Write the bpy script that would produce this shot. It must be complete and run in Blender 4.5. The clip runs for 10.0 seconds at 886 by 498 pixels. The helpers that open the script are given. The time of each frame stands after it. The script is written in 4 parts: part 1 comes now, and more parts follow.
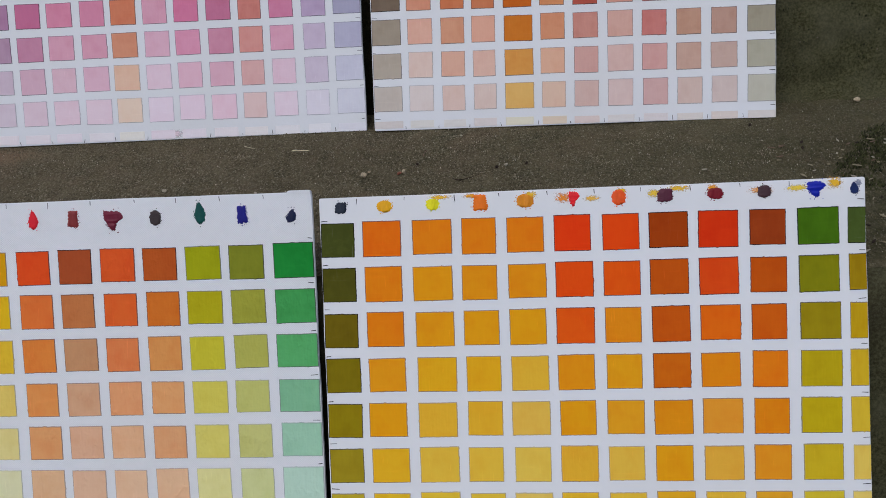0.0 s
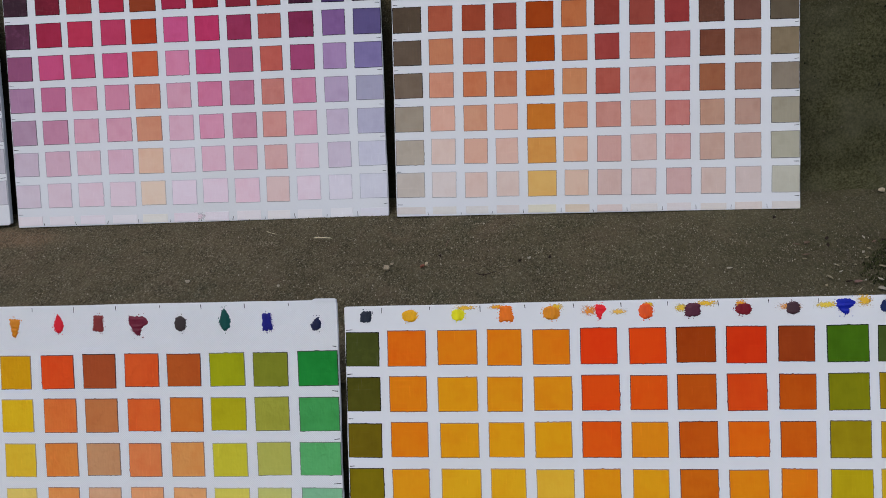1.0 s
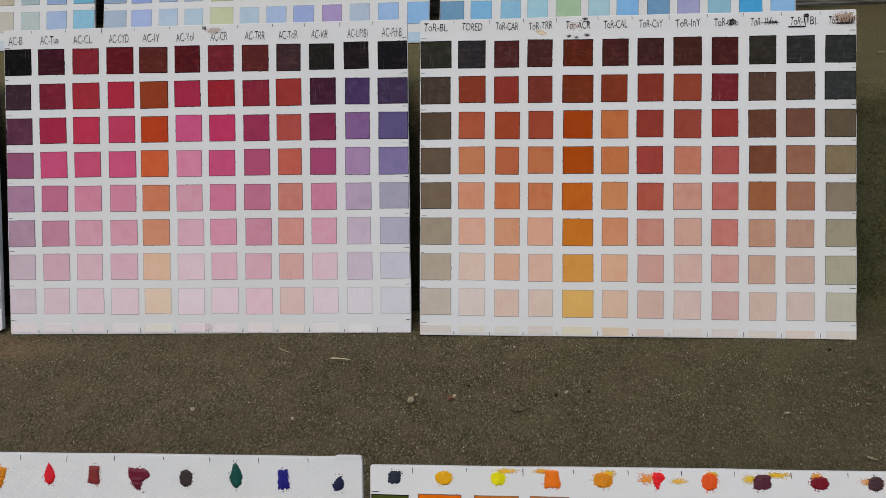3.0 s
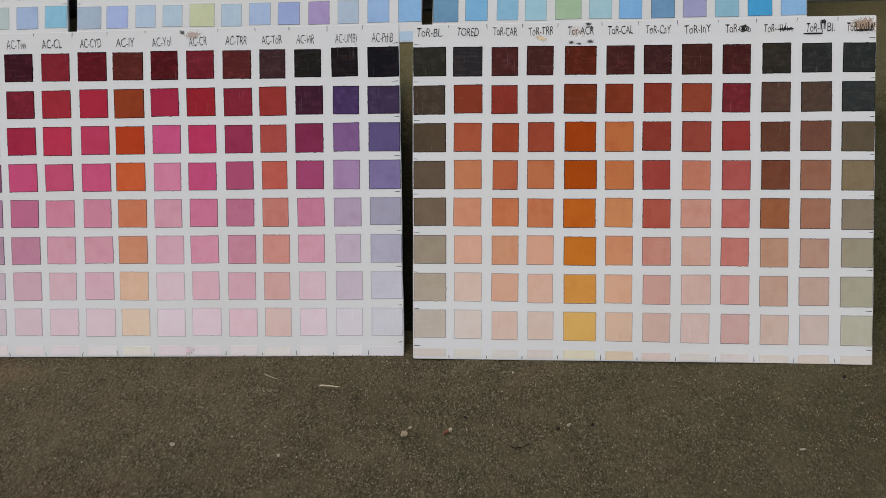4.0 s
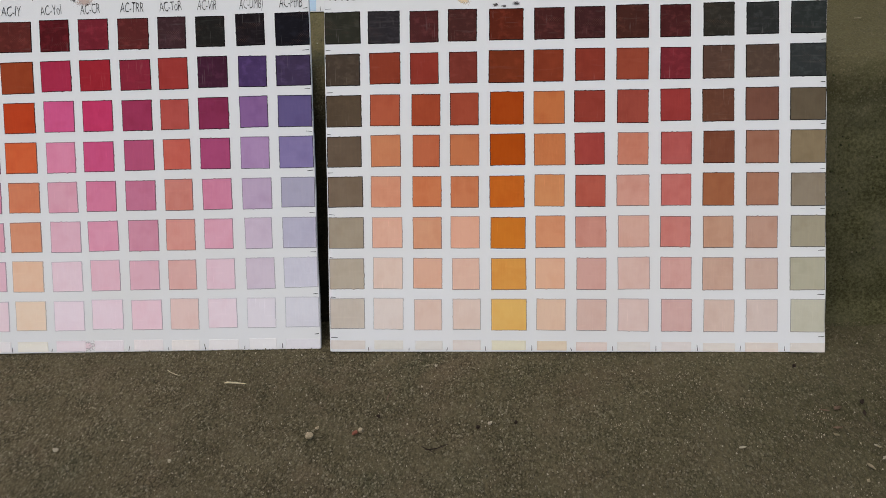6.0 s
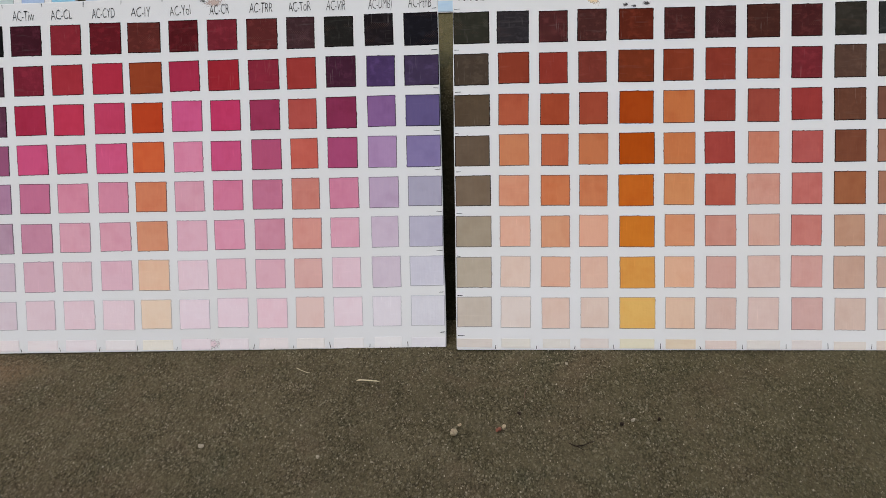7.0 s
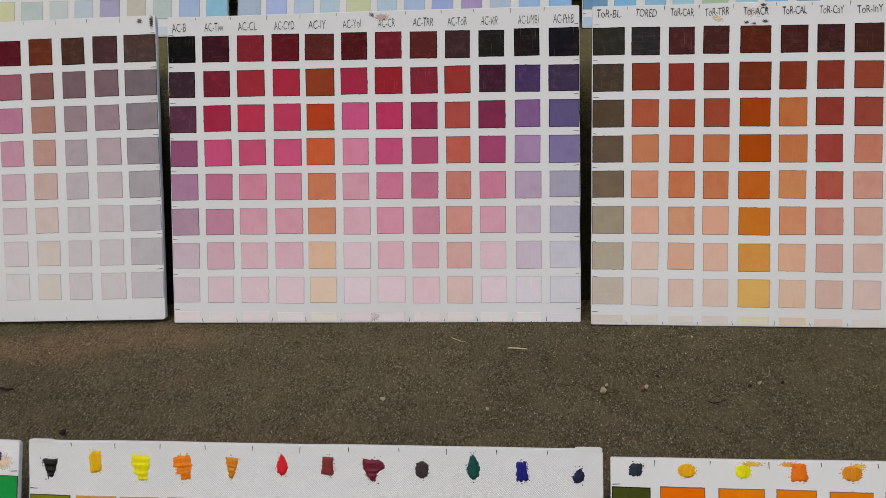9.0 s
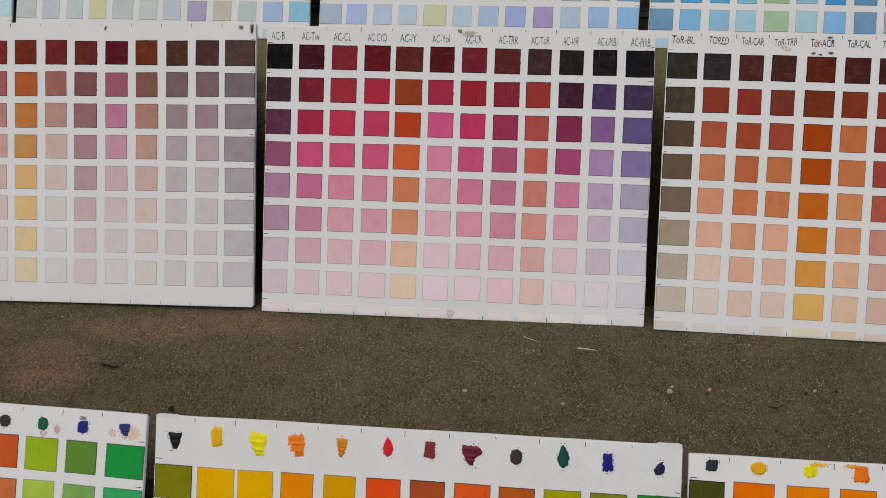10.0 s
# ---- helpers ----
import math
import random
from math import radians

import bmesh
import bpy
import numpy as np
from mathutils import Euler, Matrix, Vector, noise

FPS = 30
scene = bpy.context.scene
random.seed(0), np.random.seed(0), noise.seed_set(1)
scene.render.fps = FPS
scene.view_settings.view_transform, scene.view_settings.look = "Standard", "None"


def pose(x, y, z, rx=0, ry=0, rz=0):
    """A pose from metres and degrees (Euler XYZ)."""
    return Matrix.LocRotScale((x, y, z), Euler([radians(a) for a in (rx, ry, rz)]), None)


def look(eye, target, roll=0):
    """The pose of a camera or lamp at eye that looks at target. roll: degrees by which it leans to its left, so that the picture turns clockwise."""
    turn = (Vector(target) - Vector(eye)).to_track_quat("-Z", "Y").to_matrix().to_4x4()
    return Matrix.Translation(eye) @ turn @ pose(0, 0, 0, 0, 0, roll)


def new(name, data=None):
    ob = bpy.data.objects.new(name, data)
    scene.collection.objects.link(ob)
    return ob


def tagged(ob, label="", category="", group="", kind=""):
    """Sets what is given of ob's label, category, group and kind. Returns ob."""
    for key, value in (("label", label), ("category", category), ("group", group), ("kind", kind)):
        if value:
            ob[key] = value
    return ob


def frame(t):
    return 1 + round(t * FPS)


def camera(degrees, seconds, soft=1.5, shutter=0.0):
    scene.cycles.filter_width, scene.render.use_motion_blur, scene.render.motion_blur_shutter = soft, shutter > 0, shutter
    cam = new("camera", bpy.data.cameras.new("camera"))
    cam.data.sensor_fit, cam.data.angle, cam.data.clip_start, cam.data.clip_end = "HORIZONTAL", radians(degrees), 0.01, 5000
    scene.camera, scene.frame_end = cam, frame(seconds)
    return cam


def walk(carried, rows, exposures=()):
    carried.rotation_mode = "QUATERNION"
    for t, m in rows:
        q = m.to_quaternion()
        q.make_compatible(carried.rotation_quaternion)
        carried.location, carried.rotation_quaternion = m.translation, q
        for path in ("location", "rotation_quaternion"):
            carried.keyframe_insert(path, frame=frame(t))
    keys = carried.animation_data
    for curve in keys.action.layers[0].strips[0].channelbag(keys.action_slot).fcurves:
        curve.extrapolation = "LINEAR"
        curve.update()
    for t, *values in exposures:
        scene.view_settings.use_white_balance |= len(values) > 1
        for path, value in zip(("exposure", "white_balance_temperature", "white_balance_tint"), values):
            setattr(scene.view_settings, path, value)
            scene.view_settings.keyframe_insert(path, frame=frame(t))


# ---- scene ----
cam = camera(53.14, 10.0, soft=0.58)
PATH = [
    (0, (0.1755, -0.8482, 0.3571), (-0.0315, 0.7777, -0.6040), -4.57),
    (0.5, (0.1766, -0.8297, 0.3820), (-0.0414, 0.8068, -0.5583), -4.66),
    (1, (0.1650, -0.8150, 0.4130), (-0.0643, 0.8341, -0.5024), -4.43),
    (1.5, (0.1507, -0.7777, 0.4336), (-0.0661, 0.8946, -0.4419), -3.82),
    (2, (0.1472, -0.7604, 0.4447), (-0.0665, 0.9112, -0.4329), -3.30),
    (2.5, (0.1404, -0.7398, 0.4493), (-0.0735, 0.9566, -0.3792), -2.80),
    (2.7, (0.1340, -0.7375, 0.4467), (-0.0860, 0.9608, -0.3764), -2.84),
    (4, (0.1159, -0.6689, 0.4639), (-0.0789, 1.0053, -0.4130), -2.59),
    (4.5, (0.1398, -0.6522, 0.4752), (-0.0519, 1.0121, -0.4212), -2.64),
    (5, (0.1742, -0.6342, 0.4474), (-0.0162, 1.0302, -0.4490), -2.79),
    (5.2, (0.1867, -0.6225, 0.4309), (-0.0000, 1.0376, -0.4741), -2.96),
    (6.3, (0.1576, -0.6065, 0.4282), (-0.0368, 1.0529, -0.4767), -3.46),
    (6.5, (0.1315, -0.6119, 0.4258), (-0.0730, 1.0496, -0.4730), -3.52),
    (7, (0.0742, -0.6221, 0.4293), (-0.1265, 1.0443, -0.4611), -3.38),
    (7.5, (0.0393, -0.6448, 0.4394), (-0.1676, 1.0278, -0.4379), -3.22),
    (8, (0.0096, -0.6756, 0.4443), (-0.2083, 0.9978, -0.4288), -3.17),
    (8.5, (-0.0148, -0.7009, 0.4451), (-0.2444, 0.9774, -0.4155), -3.20),
    (9, (-0.0301, -0.7381, 0.4559), (-0.2664, 0.9413, -0.4006), -3.06),
    (9.5, (-0.0364, -0.7707, 0.4678), (-0.2762, 0.9094, -0.3865), -2.66),
    (10, (-0.0942, -0.7958, 0.4948), (-0.3421, 0.8746, -0.3761), -0.83),
]
EXPOSURES = [
    (0, -0.42, 5900, 10),
    (1.5, -0.42, 6120, 8.2),
    (2.5, -0.38, 6530, 6.5),
    (5, -0.37, 6560, 6.5),
    (6.3, -0.20, 6500, 7),
    (7.6, -0.20, 6510, 7),
    (8, -0.25, 6570, 6.8),
    (8.5, -0.38, 6660, 6.6),
    (10, -0.39, 6800, 6.6),
]
walk(cam, [(t, look(eye, target, roll)) for t, eye, target, roll in PATH], EXPOSURES)

# ---- light: an overcast sky ----
world = bpy.data.worlds.new("overcast_sky")
scene.world = world
world.use_nodes = True
wn = world.node_tree.nodes
sky = wn.new("ShaderNodeTexSky")
sky.sky_type, sky.sun_disc = "NISHITA", False
sky.sun_elevation, sky.sun_rotation = radians(62), radians(202)
sky.dust_density, sky.ozone_density = 4.0, 1.0
wn["Background"].inputs["Strength"].default_value = 0.15
world.node_tree.links.new(sky.outputs["Color"], wn["Background"].inputs["Color"])

sun = new("sun", bpy.data.lights.new("sun", "SUN"))
sun.data.energy, sun.data.angle, sun.data.color = 0.6, radians(100), (1.0, 0.99, 0.97)
sun.matrix_world = look((-0.6, -1.5, 3.2), (0, 0, 0))


# ---- materials ----
RISE = 0.211
LOW, HIGH = -RISE, RISE            # lower and upper tread; the middle one is at 0
def lin(code):
    """Linear colour of a six-digit code."""
    out = []
    for k in (0, 2, 4):
        c = int(code[k:k + 2], 16) / 255
        out.append(c / 12.92 if c <= 0.04045 else ((c + 0.055) / 1.055) ** 2.4)
    return out


def pigment(code, vivid=1.0):
    """Base colour of a paint, with the white ground of the canvas at 0.8."""
    c = lin(code)
    pure = min(1.0, 1.6 * (max(c) - min(c)) / max(c))          # greys follow the bluish ground
    c = [k * (a + (b - a) * pure) for k, a, b in zip(c, (1.19, 1.16, 1.16), (1.30, 1.15, 1.17 if c[2] > c[1] else 1.03))]
    grey = 0.3 * c[0] + 0.6 * c[1] + 0.1 * c[2]
    return [min(0.92, max(0.004, grey + vivid * (k - grey))) for k in c]


class Mat:
    """A small builder of node materials."""

    def __init__(self, name, rough=0.7, gloss=0.2):
        self.mat = bpy.data.materials.new(name)
        self.mat.use_nodes = True
        self.nodes, self.links = self.mat.node_tree.nodes, self.mat.node_tree.links
        self.bsdf = self.nodes["Principled BSDF"]
        self.bsdf.inputs["Roughness"].default_value = rough
        self.bsdf.inputs["Specular IOR Level"].default_value = gloss

    def node(self, kind, links=(), **values):
        n = self.nodes.new(kind)
        for key, value in values.items():
            n.inputs[key.replace("_", " ")].default_value = value
        for key, socket in dict(links).items():
            self.links.new(socket, n.inputs[key])
        return n

    def coords(self, scale=(1, 1, 1), spread=0.0):
        """Object coordinates, shifted from object to object by spread."""
        tc = self.node("ShaderNodeTexCoord")
        m = self.node("ShaderNodeMapping", {"Vector": tc.outputs["Object"]}, Scale=scale)
        if spread:
            info = self.node("ShaderNodeObjectInfo")
            mul = self.node("ShaderNodeMath", {0: info.outputs["Random"]})
            mul.operation = "MULTIPLY"
            mul.inputs[1].default_value = spread
            self.links.new(mul.outputs[0], m.inputs["Location"])
        return m.outputs[0]

    def noise(self, vec, scale, detail=3.0, rough=0.55):
        return self.node("ShaderNodeTexNoise", {"Vector": vec}, Scale=scale, Detail=detail, Roughness=rough).outputs["Fac"]

    def ramp(self, fac, a, b, lo=0.0, hi=1.0):
        n = self.node("ShaderNodeMapRange", {"Value": fac})
        n.inputs["From Min"].default_value, n.inputs["From Max"].default_value = a, b
        n.inputs["To Min"].default_value, n.inputs["To Max"].default_value = lo, hi
        return n.outputs[0]

    def mix(self, fac, a, b, blend="MIX"):
        n = self.nodes.new("ShaderNodeMix")
        n.data_type, n.blend_type = "RGBA", blend
        for key, value in ((0, fac), (6, a), (7, b)):
            if hasattr(value, "links"):
                self.links.new(value, n.inputs[key])
            else:
                n.inputs[key].default_value = value if key == 0 else (*value, 1)[:4]
        return n.outputs[2]

    def math(self, op, a, b):
        n = self.nodes.new("ShaderNodeMath")
        n.operation = op
        for k, value in enumerate((a, b)):
            if hasattr(value, "links"):
                self.links.new(value, n.inputs[k])
            else:
                n.inputs[k].default_value = value
        return n.outputs[0]

    def colour(self, socket):
        self.links.new(socket, self.bsdf.inputs["Base Color"])
        return self

    def bump(self, height, strength, distance):
        n = self.node("ShaderNodeBump", {"Height": height}, Strength=strength, Distance=distance)
        self.links.new(n.outputs[0], self.bsdf.inputs["Normal"])
        return self


def weave(m, pitch):
    """Height of a plain canvas weave."""
    vec = m.coords()
    sep = m.node("ShaderNodeSeparateXYZ", {0: vec})
    wob = m.math("MULTIPLY", m.noise(vec, 90, 2), 3.0)
    k = 2 * math.pi / pitch
    sx = m.math("SINE", m.math("ADD", m.math("MULTIPLY", sep.outputs[0], k), wob), 0)
    sz = m.math("SINE", m.math("ADD", m.math("MULTIPLY", sep.outputs[2], k), wob), 0)
    return m.math("MULTIPLY", sx, sz)


def canvas_mat(name, pitch, strength, tone):
    m = Mat(name, 0.7, 0.1)
    vec = m.coords()
    c = m.mix(m.ramp(m.noise(vec, 7, 4), 0.42, 0.72), tone, [0.965 * tone[0], 0.955 * tone[1], 0.93 * tone[2]])
    c = m.mix(m.ramp(m.noise(vec, 260, 2), 0.62, 0.8, 0, 0.10), c, (0.60, 0.58, 0.55))
    m.colour(c)
    return m.bump(weave(m, pitch), strength, 0.0003).mat


CANVAS = canvas_mat("gessoed_panel", 0.0013, 0.15, (0.82, 0.822, 0.816))
COARSE = canvas_mat("coarse_canvas", 0.0017, 0.45, (0.83, 0.832, 0.826))


def paint_mat(name, rim=False, knife=False):
    m = Mat(name, 0.6, 0.03)
    info = m.node("ShaderNodeObjectInfo")
    base = info.outputs["Color"]
    lum = m.node("ShaderNodeRGBToBW", {0: base}).outputs[0]
    bright = m.mix(m.ramp(lum, 0.03, 0.14, 0.5, 0.02), m.mix(0.45, base, base, "ADD"), (0.72, 0.66, 0.62))
    stroke = m.noise(m.coords((1, 1, 0.12), 9.0), 620, 3)
    broad = m.noise(m.coords((1, 1, 1), 7.0), 75, 2)
    c = m.mix(m.ramp(stroke, 0.45, 0.75, 0, 0.13), base, (0.85, 0.75, 0.60), "SOFT_LIGHT")
    c = m.mix(m.ramp(broad, 0.45, 0.75, 0, 0.30), c, (0.2, 0.18, 0.18), "SOFT_LIGHT")
    scr = m.noise(m.coords((1.0, 1, 0.06), 5.0), 900, 2)
    dry = m.math("MULTIPLY", m.ramp(scr, 0.62, 0.74, 0, 0.26), m.ramp(m.noise(m.coords((1, 1, 1), 3.0), 60, 1), 0.50, 0.64))
    flat = m.noise(m.coords((0.10, 1, 1.0), 11.0), 420, 3)
    c = m.mix(m.ramp(flat, 0.60, 0.78, 0, 0.09), c, bright)
    c = m.mix(dry, c, bright)
    mottle = m.math("MULTIPLY", m.ramp(m.noise(m.coords((1, 1, 1.4), 17.0), 130, 4, 0.65), 0.50, 0.66, 0, 0.75), m.ramp(lum, 0.02, 0.09, 1.0, 0.0))
    c = m.mix(mottle, c, m.mix(0.9, base, base, "ADD"))
    bare = m.math("MULTIPLY", m.ramp(weave(m, 0.0019), 0.45, 0.8), m.ramp(m.noise(m.coords((0.5, 1, 2.2), 13.0), 70, 2), 0.56, 0.66, 0, 0.5))
    bare = m.math("MULTIPLY", bare, m.ramp(lum, 0.03, 0.07, 1.0, 0.0))
    c = m.mix(bare, c, m.mix(0.16, base, (0.9, 0.45, 0.30)))
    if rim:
        # the ridge's shade and a sharpened outline, painted into the rim's colour
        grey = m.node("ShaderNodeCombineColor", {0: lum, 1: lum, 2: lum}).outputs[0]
        dull = m.mix(0.55, c, grey)                            # greyed, as shade along the ridge
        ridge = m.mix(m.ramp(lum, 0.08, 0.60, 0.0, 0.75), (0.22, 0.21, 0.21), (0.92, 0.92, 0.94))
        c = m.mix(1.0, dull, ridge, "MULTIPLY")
    m.colour(c)
    h = m.math("ADD", m.math("MULTIPLY", stroke, 0.6), m.noise(m.coords((1, 1, 1), 4.0), 240, 3))
    if knife:                                                  # creases that the palette knife left
        crease = m.ramp(m.math("ABSOLUTE", m.math("SUBTRACT", m.noise(m.coords((1, 1, 0.55), 19.0), 95, 3, 0.5), 0.5), 0), 0.0, 0.07, 1.0, 0.0)
        crease = m.math("MULTIPLY", crease, m.ramp(m.noise(m.coords((1, 1, 1), 23.0), 60, 2), 0.48, 0.60))
        return m.bump(m.math("ADD", m.math("MULTIPLY", crease, 0.60), h), 0.85, 0.0008).mat
    return m.bump(h, 0.38, 0.0007).mat


PAINT, RIM_SHADE, KNIFED = paint_mat("oil_paint"), paint_mat("oil_paint_ridge_shade", True), paint_mat("knifed_oil_paint", False, True)


def thick_paint():
    m = Mat("impasto_paint", 0.36, 0.22)
    info = m.node("ShaderNodeObjectInfo")
    n = m.noise(m.coords((1, 1, 0.35), 6.0), 330, 4)
    c = m.mix(m.ramp(n, 0.35, 0.7), info.outputs["Color"], m.mix(1.0, info.outputs["Color"], (0.84, 0.80, 0.80), "MULTIPLY"))
    return m.colour(c).bump(n, 0.6, 0.0008).mat


IMPASTO = thick_paint()


def smear_mat():
    """Dry, broken paint smears: what is not covered lets the canvas through."""
    m = Mat("dry_smear", 0.6)
    info = m.node("ShaderNodeObjectInfo")
    m.colour(info.outputs["Color"])
    tc = m.node("ShaderNodeTexCoord")
    grad = m.node("ShaderNodeTexGradient", {"Vector": m.node("ShaderNodeMapping", {"Vector": tc.outputs["UV"]}, Location=(-1, -1, 0), Scale=(2, 2, 1)).outputs[0]})
    grad.gradient_type = "SPHERICAL"
    dots = m.noise(m.coords((1, 1, 1.6), 8.0), 700, 3, 0.75)
    cover = m.ramp(m.math("ADD", dots, m.math("MULTIPLY", grad.outputs["Fac"], 0.42)), 0.58, 0.76)
    m.links.new(m.math("MULTIPLY", cover, 0.85), m.bsdf.inputs["Alpha"])
    return m.mat


SMEAR = smear_mat()


def plain(name, code, rough=0.6, scale=200, depth=0.25):
    m = Mat(name, rough)
    vec = m.coords((1, 1, 1), 5.0)
    c = lin(code)
    n = m.noise(vec, scale, 3)
    m.colour(m.mix(m.ramp(n, 0.3, 0.75), [x * (1 + depth) for x in c], [x * (1 - 1.4 * depth) for x in c]))
    return m.bump(n, 0.4, 0.001).mat


INK = plain("ink", "2a2727", 0.6, 500, 0.3)
CHALK_SAND = plain("pale_sand", "968b74", 0.8, 900, 0.35)
HARDBOARD_AND_SHADE = plain("hardboard_back_and_foot_shade", "5f4a37", 0.85, 300, 0.2)
STONE = plain("pebble_stone", "b8a88a", 0.8, 500, 0.3)
RUST_STONE = plain("reddish_stone", "8a5846", 0.8, 500, 0.35)
STRAW = plain("straw", "d2c6a2", 0.6, 300, 0.2)
DULL_LEAF = plain("dull_straw_leaf", "93876a", 0.75, 300, 0.3)
CHALK = plain("pale_flake", "aea48e", 0.7, 500, 0.15)
BARK = plain("dark_bark", "2e241c", 0.85, 500, 0.4)
DRY_LEAF = plain("dry_leaf", "6f5a48", 0.7, 300, 0.3)
PINK_LEAF = plain("pinkish_dry_leaf", "8d6c60", 0.7, 300, 0.25)


def concrete(name, mossy):
    """Old asphalt-grey concrete with grit, earth stains and moss."""
    m = Mat(name, 0.95, 0.05)
    vec = m.coords()
    big, mid, fine = m.noise(vec, 4.5, 4, 0.6), m.noise(vec, 26, 4, 0.6), m.noise(vec, 780, 3, 0.65)
    c = m.mix(m.ramp(big, 0.35, 0.68), (0.164, 0.139, 0.081), (0.132, 0.113, 0.065))
    c = m.mix(m.ramp(mid, 0.45, 0.75, 0, 0.4), c, (0.222, 0.191, 0.118))
    c = m.mix(m.ramp(m.noise(vec, 13, 3, 0.6), 0.52, 0.70, 0, 0.55), c, (0.176, 0.126, 0.080))
    c = m.mix(m.ramp(m.noise(vec, 17, 3, 0.6), 0.54, 0.70, 0, 0.50), c, (0.124, 0.124, 0.074))
    sep = m.node("ShaderNodeSeparateXYZ", {0: vec})
    # brown earth washed over the west part, and dust on the upper tread
    for loc, size, amount in (((-0.53, -0.060), (0.085, 0.032), 0.9), ((-0.44, -0.038), (0.110, 0.030), 0.7), ((-0.575, -0.150), (0.055, 0.040), 1.0), ((-0.595, -0.115), (0.060, 0.030), 0.6), ((-0.80, -0.08), (0.12, 0.06), 0.6)):
        shift = m.node("ShaderNodeVectorMath", {0: m.node("ShaderNodeTexNoise", {"Vector": vec}, Scale=14, Detail=3).outputs["Color"]})
        shift.operation = "MULTIPLY_ADD"
        shift.inputs[1].default_value = (0.09, 0.05, 0.0)
        m.links.new(vec, shift.inputs[2])
        fit_in = m.node("ShaderNodeMapping", {"Vector": shift.outputs[0]}, Scale=(1 / size[0], 1 / size[1], 0.0), Location=(-(loc[0] + 0.045) / size[0], -(loc[1] + 0.025) / size[1], 0))
        blob = m.node("ShaderNodeTexGradient", {"Vector": fit_in.outputs[0]})
        blob.gradient_type = "SPHERICAL"
        c = m.mix(m.ramp(blob.outputs["Fac"], 0.05, 0.50, 0, amount), c, (0.270, 0.182, 0.108))
    upper = m.ramp(sep.outputs[1], 0.105, 0.135)
    c = m.mix(m.math("MULTIPLY", upper, 0.85), c, (0.198, 0.168, 0.076))
    dusty = m.ramp(m.math("ADD", sep.outputs[0], m.math("MULTIPLY", m.noise(vec, 9, 3), 0.25)), 0.12, 0.36, 0, 0.50)
    c = m.mix(dusty, c, (0.128, 0.114, 0.062))
    # moss towards the east end and in old patches
    east = m.ramp(m.math("ADD", sep.outputs[0], m.math("MULTIPLY", m.noise(vec, 8, 4), 0.26)), 0.47, 0.60)
    east = m.math("MULTIPLY", east, m.ramp(m.math("ADD", sep.outputs[0], m.math("MULTIPLY", m.noise(vec, 2.5, 4), 0.8)), 1.1, 1.9, 1.0, 0.15))
    patch = m.ramp(m.noise(vec, 5, 4, 0.65), 0.53, 0.68)
    moss = m.math("MAXIMUM", east, m.math("MULTIPLY", patch, 0.9 if mossy else 0.15))
    moss = m.math("MULTIPLY", moss, m.ramp(m.noise(vec, 90, 4, 0.7), 0.34, 0.56, 0.35, 1.0))
    moss = m.math("MULTIPLY", moss, m.ramp(upper, 0, 1, 1.0, 0.3))
    if not mossy:
        moss = m.math("MULTIPLY", moss, m.ramp(sep.outputs[1], -0.080, -0.035, 1.0, 0.45))   # less moss colour towards the foot of the riser
    green = m.mix(m.ramp(mid, 0.35, 0.65), (0.056, 0.056, 0.022), (0.030, 0.032, 0.013))
    c = m.mix(m.math("MULTIPLY", moss, 0.85 if mossy else 0.80), c, green)
    # grains of sand, each its own tone; shade in the pits between is painted
    grain = m.coords((1.0, 0.55, 1.0))                         # stretched in y, so that flat grains look round like raised ones
    cell = m.node("ShaderNodeTexVoronoi", {"Vector": grain}, Scale=880)
    tone = m.node("ShaderNodeSeparateColor", {0: cell.outputs["Color"]}).outputs[0]
    worn = m.ramp(m.noise(vec, 34, 3), 0.36, 0.58, 0.40, 0.80)
    worn = m.math("MULTIPLY", worn, m.ramp(upper, 0, 1, 1.0, 0.4))
    worn = m.math("MULTIPLY", worn, m.ramp(sep.outputs[0], 0.12, 0.42, 1.0, 0.62))
    c = m.mix(m.math("MULTIPLY", worn, m.ramp(tone, 0.55, 0.1, 0, 0.84)), c, m.mix(1.0, c, (0.28, 0.27, 0.25), "MULTIPLY"))
    c = m.mix(m.math("MULTIPLY", worn, m.ramp(tone, 0.80, 0.98, 0, 0.46)), c, (0.44, 0.39, 0.28))
    c = m.mix(m.math("MULTIPLY", worn, m.ramp(cell.outputs["Distance"], 0.40, 0.80, 0, 0.55)), c, m.mix(1.0, c, (0.30, 0.28, 0.25), "MULTIPLY"))
    c = m.mix(m.ramp(fine, 0.48, 0.62, 0, 0.36), c, m.mix(1.0, c, (0.42, 0.40, 0.38), "MULTIPLY"))
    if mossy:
        # lichen at the east end; westward, shade behind the charts painted near black
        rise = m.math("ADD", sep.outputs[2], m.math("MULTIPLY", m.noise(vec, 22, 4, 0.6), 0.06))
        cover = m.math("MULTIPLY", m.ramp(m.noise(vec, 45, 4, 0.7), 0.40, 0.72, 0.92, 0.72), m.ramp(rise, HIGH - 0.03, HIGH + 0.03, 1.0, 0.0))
        lichen_and_shade = m.mix(m.ramp(m.noise(vec, 420, 4, 0.72), 0.38, 0.66), m.mix(east, (0.016, 0.015, 0.009), (0.036, 0.036, 0.015)), m.mix(east, (0.026, 0.024, 0.014), (0.124, 0.117, 0.056)))
        lichen_and_shade = m.mix(m.ramp(m.noise(vec, 16, 3, 0.6), 0.46, 0.66, 0, 0.45), lichen_and_shade, m.mix(east, (0.022, 0.020, 0.012), (0.122, 0.115, 0.070)))
        c = m.mix(cover, c, lichen_and_shade)
    m.colour(c)
